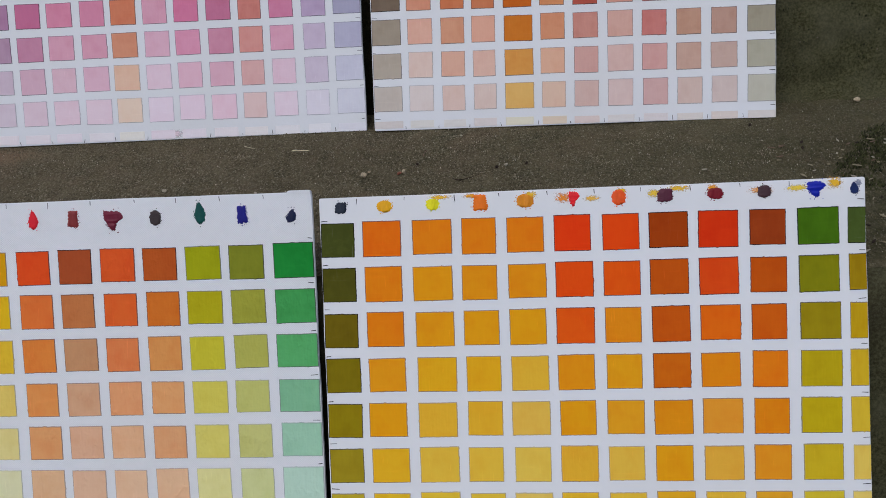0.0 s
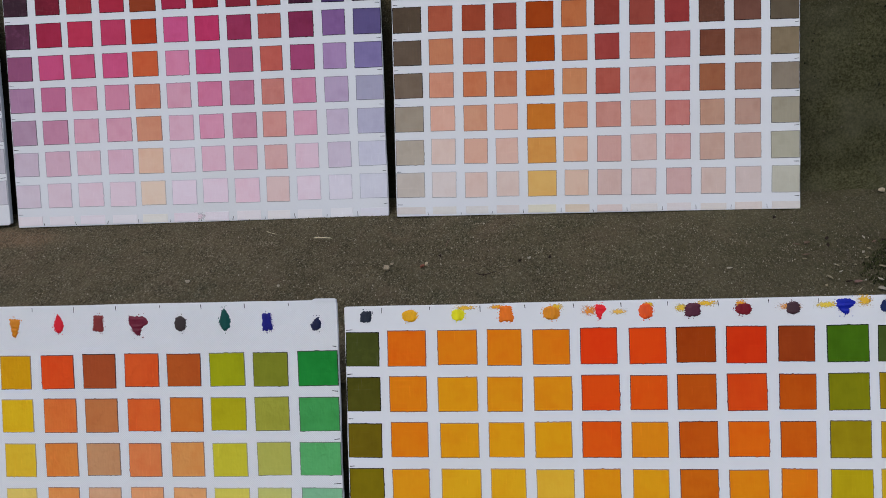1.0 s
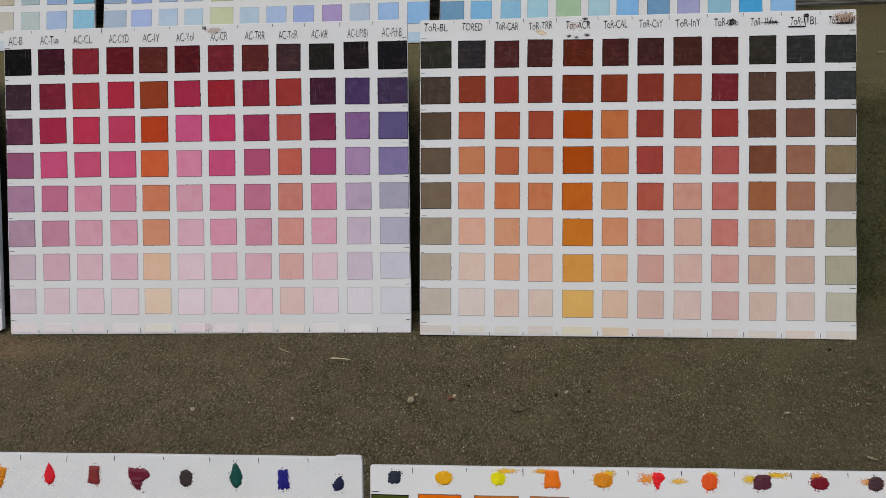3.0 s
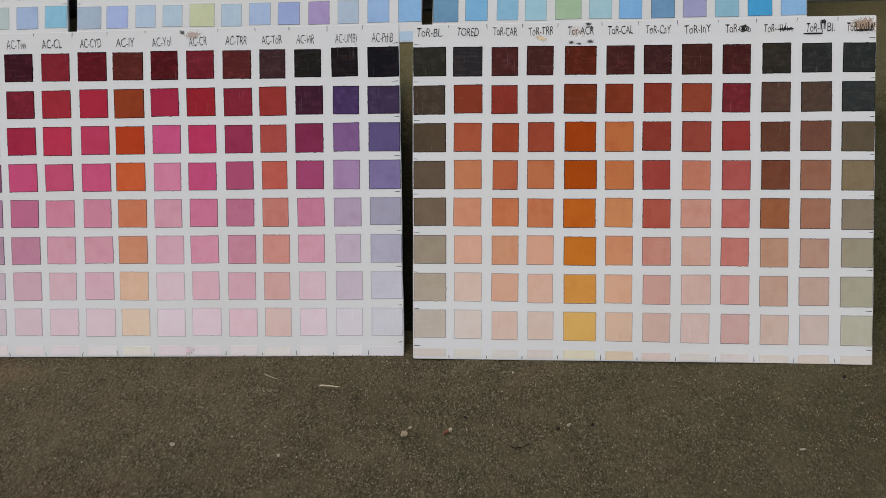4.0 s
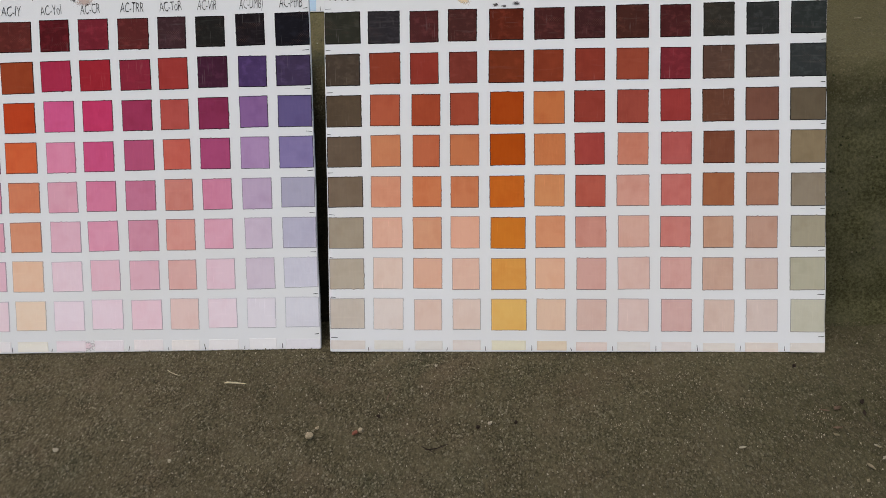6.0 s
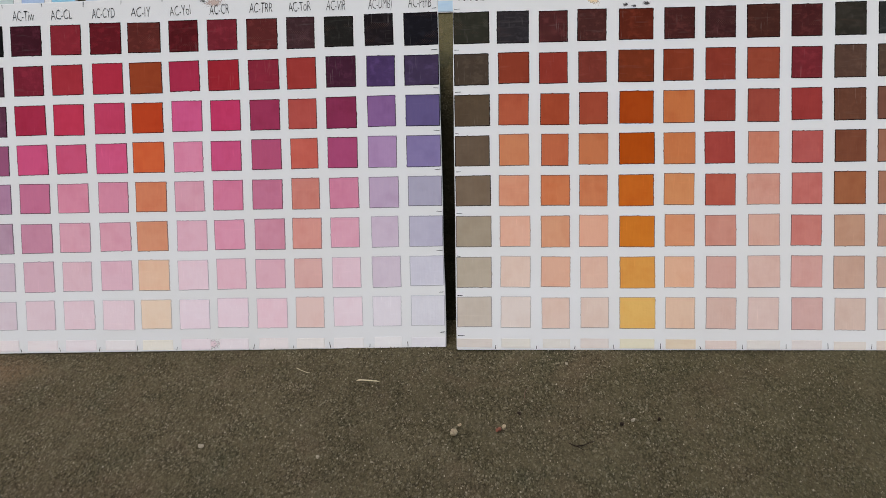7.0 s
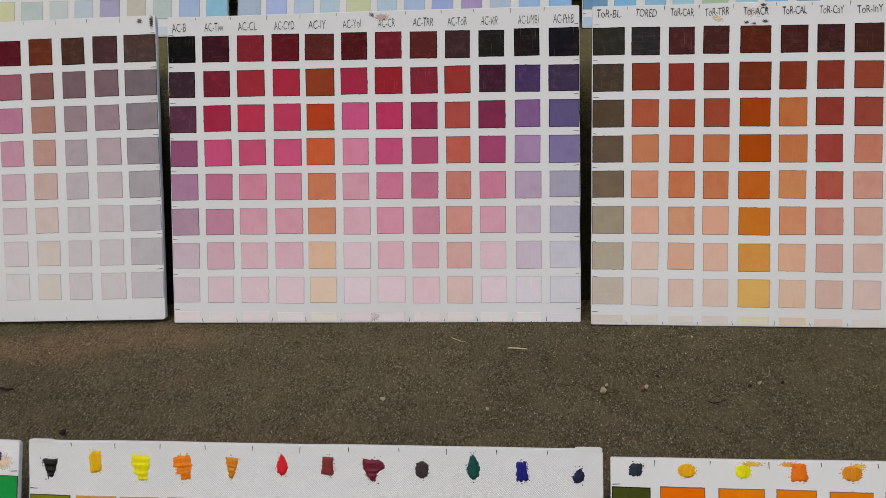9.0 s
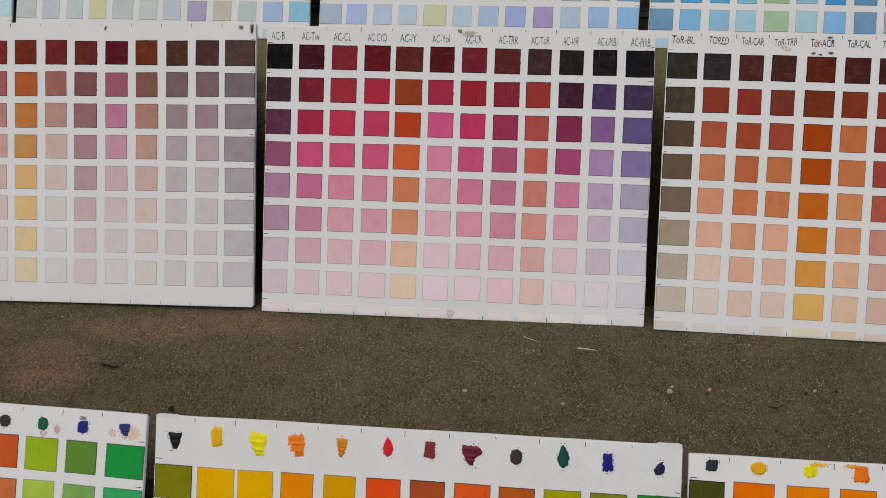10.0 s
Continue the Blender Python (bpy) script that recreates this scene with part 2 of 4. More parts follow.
    lumps = m.node("ShaderNodeTexVoronoi", {"Vector": grain}, Scale=340)
    h = m.math("ADD", m.math("MULTIPLY", tone, 0.8), m.math("MULTIPLY", mid, 1.2))
    h = m.math("ADD", h, m.math("MULTIPLY", lumps.outputs["Distance"], -0.2 if mossy else -0.7))
    return m.bump(h, 0.8 if mossy else 1.0, 0.0020 if mossy else 0.0026).mat


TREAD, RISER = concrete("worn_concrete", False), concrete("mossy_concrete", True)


def grit_mat():
    m = Mat("loose_grit", 0.85)
    geo = m.node("ShaderNodeNewGeometry")
    r = geo.outputs["Random Per Island"]
    c = m.mix(m.ramp(r, 0.0, 0.75), (0.064, 0.052, 0.032), (0.175, 0.145, 0.090))
    c = m.mix(m.ramp(r, 0.982, 0.99), c, (0.56, 0.50, 0.37))
    return m.colour(c).mat


GRIT = grit_mat()


def moss_mat():
    m = Mat("moss", 0.95)
    r = m.node("ShaderNodeNewGeometry").outputs["Random Per Island"]
    c = m.mix(r, (0.012, 0.014, 0.006), (0.066, 0.070, 0.024))
    return m.colour(m.mix(m.ramp(r, 0.93, 0.96), c, (0.16, 0.13, 0.09))).mat


MOSS = moss_mat()


def old_wood():
    m = Mat("weathered_wood", 0.9)
    g = m.noise(m.coords((1.2, 14, 26)), 9, 5, 0.65)
    f = m.noise(m.coords((3, 40, 120)), 8, 4, 0.6)
    c = m.mix(m.ramp(g, 0.32, 0.62), (0.070, 0.062, 0.052), (0.42, 0.40, 0.35))
    c = m.mix(m.ramp(f, 0.5, 0.75, 0, 0.6), c, (0.10, 0.092, 0.078))
    return m.colour(c).bump(m.math("ADD", g, f), 0.9, 0.004).mat


WOOD = old_wood()


# ---- helpers of form ----
def solid(name, verts, faces, mats, parent=None, slots=None, smooth=False):
    me = bpy.data.meshes.new(name)
    me.from_pydata([tuple(v) for v in verts], [], faces)
    for m in mats:
        me.materials.append(m)
    if slots is not None:
        me.polygons.foreach_set("material_index", slots)
    if smooth:
        me.polygons.foreach_set("use_smooth", [True] * len(me.polygons))
    me.update()
    ob = new(name, me)
    ob.parent = parent
    return ob


def part(name, bm, material, parent, label=""):
    me = bpy.data.meshes.new(name)
    bm.to_mesh(me)
    bm.free()
    me.materials.append(material)
    ob = new(name, me)
    ob.parent = parent
    return tagged(ob, label)


TABLES = {}


def value_noise(x, y, scale, seed):
    """Smooth value noise on arrays."""
    if seed not in TABLES:
        TABLES[seed] = np.random.RandomState(seed).rand(256, 256)
    table = TABLES[seed]
    u, v = x / scale, y / scale
    i, j = np.floor(u).astype(int), np.floor(v).astype(int)
    f, g = u - i, v - j
    f, g = f * f * (3 - 2 * f), g * g * (3 - 2 * g)
    a, b = table[i % 256, j % 256], table[(i + 1) % 256, j % 256]
    c, d = table[i % 256, (j + 1) % 256], table[(i + 1) % 256, (j + 1) % 256]
    return (a * (1 - f) + b * f) * (1 - g) + (c * (1 - f) + d * f) * g - 0.5


# ---- the steps: one sheet of ground ----
NOSE_1, NOSE_2 = -0.291, 0.113     # where the two steps break


def step_profile():
    """Profile in y and z with the kind of surface: 0 tread, 1 riser."""
    out = [(-60.0, LOW, 0), (-8.0, LOW, 0), (-2.0, LOW, 0)]
    out += [(y, LOW, 0) for y in np.arange(-1.0, NOSE_1 - 0.07, 0.02)]
    for nose, z0, z1, end in ((NOSE_1, LOW, 0.0, NOSE_2 - 0.07), (NOSE_2, 0.0, HIGH, 0.55)):
        foot, r = nose - 0.045, 0.022
        for a in np.linspace(0, 78, 7):                        # hollow at the foot
            out.append((foot - 0.022 + r * math.sin(radians(a)), z0 + r * (1 - math.cos(radians(a))), 1))
        ya, za = out[-1][:2]
        yb, zb = nose - 0.004, z1 - 0.026
        for k in np.linspace(0, 1, 36)[1:-1]:
            out.append((ya + (yb - ya) * k, za + (zb - za) * k, 1))
        for a in np.linspace(12, 90, 9):                       # worn nose
            out.append((nose + 0.022 - 0.026 * math.cos(radians(a)), z1 - 0.026 + 0.026 * math.sin(radians(a)), 1 if a < 80 else 0))
        y = nose + 0.026
        while y < end:
            out.append((y, z1, 0))
            y += 0.005
    out += [(0.552, 0.30, 1), (0.553, 0.46, 1), (0.60, 0.47, 0), (2.0, 0.5, 0), (60.0, 0.6, 0)]
    return out


def build_ground():
    prof = step_profile()
    xs = np.concatenate([[-60, -10, -3], np.arange(-1.15, 0.95, 0.005), [3, 10, 60]])
    py, pz = np.array([p[0] for p in prof]), np.array([p[1] for p in prof])
    kind = [p[2] for p in prof]
    ty, tz = np.gradient(py), np.gradient(pz)
    n = np.hypot(ty, tz) + 1e-9
    ny, nz = -tz / n, ty / n
    arc = np.concatenate([[0], np.cumsum(np.hypot(np.diff(py), np.diff(pz)))])
    X, S = np.meshgrid(xs, arc, indexing="ij")
    rough = np.array([2.4 if k else 1.0 for k in kind])[None, :]
    d = 0.0022 * value_noise(X, S, 0.11, 1) + rough * (0.0016 * value_noise(X, S, 0.028, 2) + 0.0011 * value_noise(X, S, 0.011, 3))
    near = ((X > -1.15) & (X < 0.95) & (py[None, :] > -1.0) & (py[None, :] < 0.55)).astype(float)
    d = d * near - 0.0012
    skew = 0.052 * np.minimum(X, 0.0).clip(-1.2) * ((py[None, :] - 0.0) / 0.05).clip(0, 1) * (py[None, :] < 0.5)
    V = np.stack([X, py[None, :] + skew + ny[None, :] * d, pz[None, :] + nz[None, :] * d], -1).reshape(-1, 3)
    m = len(prof)
    faces, slots = [], []
    for i in range(len(xs) - 1):
        for j in range(m - 1):
            a = i * m + j
            faces.append((a, a + m, a + m + 1, a + 1))
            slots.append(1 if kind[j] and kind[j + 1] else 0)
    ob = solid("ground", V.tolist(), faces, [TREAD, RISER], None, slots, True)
    tagged(ob, "weathered dark concrete steps with moss on the risers", "steps", kind="structure")


build_ground()


def build_timber():
    """Split grey boards that hold back the ground behind the top tread."""
    root = tagged(new("timber_edging"), "weathered grey split boards edging the top tread", "edging", kind="structure")
    for n, (z0, z1) in enumerate(((HIGH - 0.004, 0.335), (0.341, 0.462))):
        xs = np.linspace(-1.6, 1.6, 161)
        ring = [(0.0, 0.006), (0.0, 0.03), (0.0, 0.05), (0.0, 0.075), (0.0, 0.10), (0.0, 0.118), (0.006, 0.124), (0.04, 0.124), (0.04, 0.0), (0.006, 0.0)]
        verts, faces = [], []
        for i, x in enumerate(xs):
            for j, (y, z) in enumerate(ring):
                w = float(value_noise(np.array([x]), np.array([j * 7.3 + 40 * n]), 0.22, 11)[0])
                g = float(value_noise(np.array([x]), np.array([j * 3.1 + 9 * n]), 0.045, 12)[0])
                front = 1.0 if y < 0.01 else 0.2
                verts.append((x, 0.478 + 0.006 * n + y + front * (0.009 * w + 0.004 * g), z0 + z * (z1 - z0) / 0.124 + (0.004 * g if 0 < j < 6 else 0)))
        k = len(ring)
        for i in range(len(xs) - 1):
            for j in range(k):
                a, b = i * k + j, i * k + (j + 1) % k
                faces.append((a, b, b + k, a + k))
        faces += [tuple(range(k)), tuple(reversed(range((len(xs) - 1) * k, len(xs) * k)))]
        solid("board", verts, faces, [WOOD], root)


build_timber()


# ---- the colour charts ----
WIDTH, HEIGHT = 0.406, 0.305
LEFTS = {
    "T": (1, 37, 72, 104, 137, 174, 207, 241, 276, 310, 344, 379),
    "A": (1, 34, 69, 105, 138.5, 174, 208, 243, 277, 310, 345, 378),
    "L": (1, 34, 68, 103, 137, 172, 205, 240, 274, 308, 341, 373),
    "O": (1, 33, 70, 107, 141, 176, 211, 245, 280, 316, 350, 385),
    "M": (1, 34, 67, 101, 135, 169, 202.5, 237, 271, 304, 339, 373),
}
RIGHTS = {
    "T": (29, 62, 95, 127, 165, 198, 231, 266, 300, 334, 369, 405.5),
    "A": (25.5, 61, 96, 132, 166, 200, 234, 269, 301, 335, 369, 405.5),
    "L": (26, 60, 94, 128, 162, 196, 230, 264, 298, 331, 365.5, 402),
    "O": (26, 61, 99, 132.5, 168, 202.5, 237, 272, 307.5, 341, 378, 397),
    "M": (29, 63, 95, 127, 160, 195, 229, 263, 297, 331, 365, 402),
}


def swatch_mesh(seed, paint=PAINT, rim=RIM_SHADE):
    """A brushed square of paint, 28 by 26 mm, with a ragged, raised ridge and its shade painted as a dark rim."""
    rng = random.Random(seed)
    w, h = 0.014, 0.013
    outer = []
    for side in range(4):
        rough = rng.choice((0.00005, 0.00009, 0.00014))
        for k in range(19):
            u = -1 + 2 * k / 19
            jit = rng.uniform(-1, 1) * rough * (0.2 if k == 0 else 1)
            if rng.random() < 0.03:
                jit += rng.uniform(0.0001, 0.0004)
            bow = 0.00010 * math.sin(seed + side * 2.1) * (1 - u * u)
            e = 1 + (jit + bow) / w
            outer.append([(u * w, -h * e), (w * e, u * h), (-u * w, h * e), (-w * e, -u * h)][side])
    n = len(outer)
    verts = [(x, 0.0, z) for x, z in outer]
    verts += [(x * 0.957, -0.00045, z * 0.954) for x, z in outer]
    verts += [(x * 0.940, -0.00028, z * 0.936) for x, z in outer]
    faces = [(k, (k + 1) % n, n + (k + 1) % n, n + k) for k in range(n)]
    faces += [(n + k, n + (k + 1) % n, 2 * n + (k + 1) % n, 2 * n + k) for k in range(n)]
    faces.append(tuple(range(2 * n, 3 * n)))
    me = bpy.data.meshes.new("swatch")
    me.from_pydata(verts, [], faces)
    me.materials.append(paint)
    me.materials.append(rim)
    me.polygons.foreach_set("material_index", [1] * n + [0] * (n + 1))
    me.update()
    return me


SWATCHES = [swatch_mesh(k) for k in range(18)]
TAIL_SWATCHES = [swatch_mesh(k + 30, PAINT, PAINT) for k in range(8)]
KNIFE_SWATCHES = [swatch_mesh(k + 50, KNIFED) for k in range(12)]


def panel_mesh(thick, seed, WIDTH, r):
    """A canvas panel with rounded corners and edges, its front at y = 0, its foot at z = 0."""
    rng = random.Random(seed)
    out = []
    for cx, cz, a0 in ((WIDTH - r, r, -90), (WIDTH - r, HEIGHT - r, 0), (r, HEIGHT - r, 90), (r, r, 180)):
        for k in range(5):
            a = radians(a0 + 90 * k / 4)
            out.append((cx + r * math.cos(a), cz + r * math.sin(a)))
        nxt = {-90: (WIDTH, None), 0: (None, HEIGHT), 90: (0, None), 180: (None, 0)}[a0]
        for k in range(1, 12):
            u = k / 12
            j = rng.uniform(-0.0003, 0.0003)
            if a0 == -90:
                out.append((WIDTH + j, r + u * (HEIGHT - 2 * r)))
            elif a0 == 0:
                out.append((WIDTH - r - u * (WIDTH - 2 * r), HEIGHT + j))
            elif a0 == 90:
                out.append((j, HEIGHT - r - u * (HEIGHT - 2 * r)))
            else:
                out.append((r + u * (WIDTH - 2 * r), 0.0))
    n = len(out)
    c = (WIDTH / 2, HEIGHT / 2)
    rings = [(0.0007, 0.0), (0.0002, 0.0002), (0.0, 0.0007), (0.0, thick - 0.0006), (0.0005, thick)]
    verts = []
    for inset, y in rings:
        for x, z in out:
            dx = inset if x < 0.003 else -inset if x > WIDTH - 0.003 else 0
            dz = inset if z < 0.003 else -inset if z > HEIGHT - 0.003 else 0
            verts.append((x + dx, y, z + dz))
    faces = []
    for q in range(len(rings) - 1):
        for k in range(n):
            faces.append((q * n + k, q * n + (k + 1) % n, (q + 1) * n + (k + 1) % n, (q + 1) * n + k))
    faces.append(tuple(reversed(range(n))))
    faces.append(tuple(range(4 * n, 5 * n)))
    return verts, [tuple(reversed(f)) for f in faces]


TICK = bpy.data.meshes.new("tick_mark")
TICK.from_pydata([(-0.5, 0, -0.0003), (0.5, 0, -0.0002), (0.5, 0, 0.0002), (-0.5, 0, 0.0003)], [], [(0, 1, 2, 3)])
TICK.materials.append(INK)


def ink_ticks(root, lefts, rights, tops, rng, WIDTH):
    """Short ruled marks at the rim that set out the columns and rows."""
    def bar(x0, z0, x1, z1):
        ob = new("tick_mark", TICK)
        ob.parent = root
        d = Vector((x1 - x0, 0, z1 - z0))
        ob.matrix_basis = pose((x0 + x1) / 2, -0.0003, (z0 + z1) / 2, 0, -math.degrees(math.atan2(d.z, d.x)), 0) @ Matrix.Diagonal((d.length, 1, rng.uniform(0.7, 1.2), 1))

    for k in range(11):
        x = (rights[k] + lefts[k + 1]) / 2000
        a, b = rng.uniform(-0.0008, 0.0008), rng.uniform(-0.0005, 0.0005)
        bar(x + a, HEIGHT - 0.0012, x + a + b, HEIGHT - rng.uniform(0.0035, 0.006))
        bar(x + b, 0.0012, x + a, rng.uniform(0.0035, 0.006))
    for z in tops:
        for x0, s in ((0.0012, 1), (WIDTH - 0.0012, -1)):
            zz = z + rng.uniform(0.002, 0.005)
            bar(x0, zz, x0 + s * rng.uniform(0.003, 0.006), zz + rng.uniform(-0.0006, 0.0006))


def lettering(root, text, x, z, width, rng, size=0.0135, thin=-0.00010):
    """Handwritten ink lettering in the built-in font, a little slanted."""
    cu = bpy.data.curves.new("lettering", "FONT")
    cu.body, cu.size, cu.align_x, cu.shear, cu.space_character = text, size, "CENTER", rng.uniform(-0.05, 0.2), rng.uniform(0.9, 1.0)
    cu.offset, cu.resolution_u = thin, 3
    tmp = new("lettering", cu)
    dg = bpy.context.evaluated_depsgraph_get()
    me = bpy.data.meshes.new_from_object(tmp.evaluated_get(dg))
    bpy.data.objects.remove(tmp)
    bpy.data.curves.remove(cu)
    xs = [v.co.x for v in me.vertices]
    k = width / max(1e-6, max(xs) - min(xs))
    for v in me.vertices:
        v.co = (v.co.x * k, 0, v.co.y + 0.0004 * math.sin(v.co.x * 900 + x * 300))
    me.materials.clear()
    me.materials.append(INK)
    ob = new("lettering", me)
    ob.parent = root
    ob.matrix_basis = pose(x, -0.0003, z, 0, rng.uniform(-3, 3), 0)
    return ob


def scribble(root, x, z, w, h, seed, bars=0):
    """Crossed-out or unreadable writing: looped strokes of ink, or plain bars."""
    rng = random.Random(seed)
    bm = bmesh.new()
    pts = []
    for k in range(26):
        a = k * 1.15
        pts.append((x + w * (0.5 * math.cos(a) * (0.6 + 0.4 * rng.random()) + 0.25 * math.sin(0.31 * k)), z + h * 0.5 * math.sin(a) * (0.6 + 0.4 * rng.random())))
    if bars:
        pts = []
        for k in range(bars):
            u = x - w / 2 + w * (k + 0.5) / bars
            a, b = rng.uniform(-0.5, 0.5) * w / bars, rng.uniform(-0.7, 0.7) * w / bars
            pts += [(u + a, z - h / 2 * rng.uniform(0.5, 1.1)), (u + b, z + h / 2 * rng.uniform(0.45, 1.1))]
    for k, ((ax, az), (bx, bz)) in enumerate(zip(pts, pts[1:])):
        if bars and k % 2:
            continue
        d = Vector((bx - ax, 0, bz - az))
        if d.length < 1e-5:
            continue
        n = Vector((-d.z, 0, d.x)).normalized() * 0.00030
        y = -0.0003 - 0.000004 * k
        q = [Vector((ax, y, az)) - n, Vector((bx, y, bz)) - n, Vector((bx, y, bz)) + n, Vector((ax, y, az)) + n]
        bm.faces.new([bm.verts.new(p) for p in q])
    part("scribble", bm, INK, root, "crossed-out black ink scribble")


def dab_edges(shape, v):
    """Left and right edge, from -1 to 1, of a dab of that shape at the height v, 0 at its foot."""
    bulge = math.sqrt(max(0.0, 1 - (2 * v - 1) ** 2))
    if shape == "wedge":                                       # wide at the top, a point below
        return -0.12 - 0.88 * v ** 0.9, 0.16 + 0.84 * v ** 0.5
    if shape == "slant":                                       # a stroke cut off slantwise
        return max(-0.95, -0.95 + 1.5 * (v - 0.72)), min(0.95, 0.95 - 1.6 * (0.24 - v))
    if shape == "stub":                                        # dragged down in steps, narrower below
        return (-1.0 if v > 0.52 else -0.66 if v > 0.26 else -0.28), (1.0 if v > 0.40 else 0.78)
    if shape == "heart":
        return -0.08 - 0.92 * min(1.0, v / 0.62) ** 0.8 * (1 - 0.5 * max(0.0, v - 0.75)), 0.10 + 0.90 * min(1.0, v / 0.5) ** 1.3 * (0.72 + 0.28 * math.cos(9 * v))
    if shape == "drop":                                        # round below, drawn out to a tip
        w = bulge if v < 0.4 else 0.98 * (1 - ((v - 0.4) / 0.6) ** 1.4) + 0.06
        return -w, w
    if shape == "crescent":
        return -bulge + 1.1 * max(0.0, v - 0.35) ** 0.8, bulge * (1.0 if v < 0.75 else 0.8)
    if shape == "block":
        return -0.86 - 0.08 * math.sin(7 * v), 0.90 + 0.07 * math.sin(5 * v + 1)
    return -0.25 * min(1, 8 * v * (1 - v)) - 0.75 * bulge, 0.25 * min(1, 8 * v * (1 - v)) + 0.75 * bulge


def dab(root, x, z, w, h, code, seed, shape="round"):
    """A thick dab of tube paint: ridged by the knife or the bristles, ragged at its edges, with flecks."""
    rng = random.Random(seed)
    verts, faces = [], []
    cols, rows = 14, 26
    across = shape in ("stub", "wedge", "heart")               # ridges lie across or along the stroke
    ridge = [rng.uniform(0.2, 1.0) for _ in range(40)]
    tops = [rng.uniform(-0.05, 0.03) * h for _ in range(cols)]
    feet = [rng.uniform(-0.03, 0.07) * h for _ in range(cols)]
    rough = [(rng.uniform(-0.10, 0.10), rng.uniform(-0.10, 0.10)) for _ in range(rows)]
    for i in range(cols):
        u = i / (cols - 1)
        for j in range(rows):
            v = j / (rows - 1)
            a, b = dab_edges(shape, v)
            a, b = a + rough[j][0], max(a + 0.06, b + rough[j][1])
            xx = 0.5 * w * (a + (b - a) * u)
            zz = h * (v - 0.5) + (tops[i] if v > 0.9 else feet[i] if v < 0.12 else 0.0)
            edge = (1 - abs(2 * u - 1) ** 4) * (1 - abs(2 * v - 1) ** 8)
            lump = ridge[int(v * 9)] if across else ridge[20 + int(u * 8)]
            verts.append((xx, 0.0002 - edge * (0.0005 + 0.0012 * lump * rng.uniform(0.75, 1.1)), zz))
    for i in range(cols - 1):
        for j in range(rows - 1):
            a = i * rows + j
            faces.append((a, a + rows, a + rows + 1, a + 1))
    side = rng.choice((-1, 1))
    for n in range(rng.randint(9, 16)):                        # flecks along the ragged side and the foot
        v = rng.random()
        a, b = dab_edges(shape, v)
        r = rng.uniform(0.00022, 0.00050)
        cx, cz = 0.5 * w * (a if side < 0 else b) * rng.uniform(1.0, 1.22), h * (v - 0.5)
        if n % 3 == 0:
            cx, cz = 0.35 * w * rng.uniform(-1, 1), h * rng.choice((-0.54, -0.58, 0.54, 0.60))
        k = len(verts)
        verts += [(cx + r * rng.uniform(0.6, 1.3) * math.cos(1.2566 * q), -0.0001, cz + r * rng.uniform(0.6, 1.6) * math.sin(1.2566 * q)) for q in range(5)]
        verts.append((cx, -0.0001 - 0.8 * r, cz))
        faces += [(k + q, k + (q + 1) % 5, k + 5) for q in range(5)]
    ob = solid("paint_dab", verts, faces, [IMPASTO], root, None, True)
    ob.color = (*pigment(code), 1)
    ob.matrix_basis = pose(x, 0, z, 0, rng.uniform(-6, 6), 0)
    return ob


def smear(root, x, z, w, h, code, turn=0, label="dry smear of paint"):
    """A thin broken smear rubbed on the canvas."""
    k = 6
    verts = [((i / k - 0.5) * w, -0.00028, (j / k - 0.5) * h) for i in range(k + 1) for j in range(k + 1)]
    faces = [(i * (k + 1) + j, (i + 1) * (k + 1) + j, (i + 1) * (k + 1) + j + 1, i * (k + 1) + j + 1) for i in range(k) for j in range(k)]
    ob = solid("smear", verts, faces, [SMEAR], root)
    uv = ob.data.uv_layers.new(name="UVMap")
    for loop in ob.data.loops:
        v = ob.data.vertices[loop.vertex_index].co
        uv.data[loop.index].uv = (v.x / w + 0.5, v.z / h + 0.5)
    ob.color = (*pigment(code), 1)
    ob.matrix_basis = pose(x, 0, z, 0, turn, 0)
    return tagged(ob, label)


def fade(codes, rows, vivid=1.0, paling=0.0, late=0):
    """Base colours of one column; rows past the last code go on paling towards white."""
    cols = [pigment(c, vivid) for c in codes.split()]
    cols = [[k + (0.79 - k) * paling * min(1.0, max(0.0, n - late) / (5 - late / 2)) for k in c] for n, c in enumerate(cols)]
    while len(cols) < rows:
        cols.append([c + (0.78 - c) * 0.42 for c in cols[-1]])
    return cols[:rows]


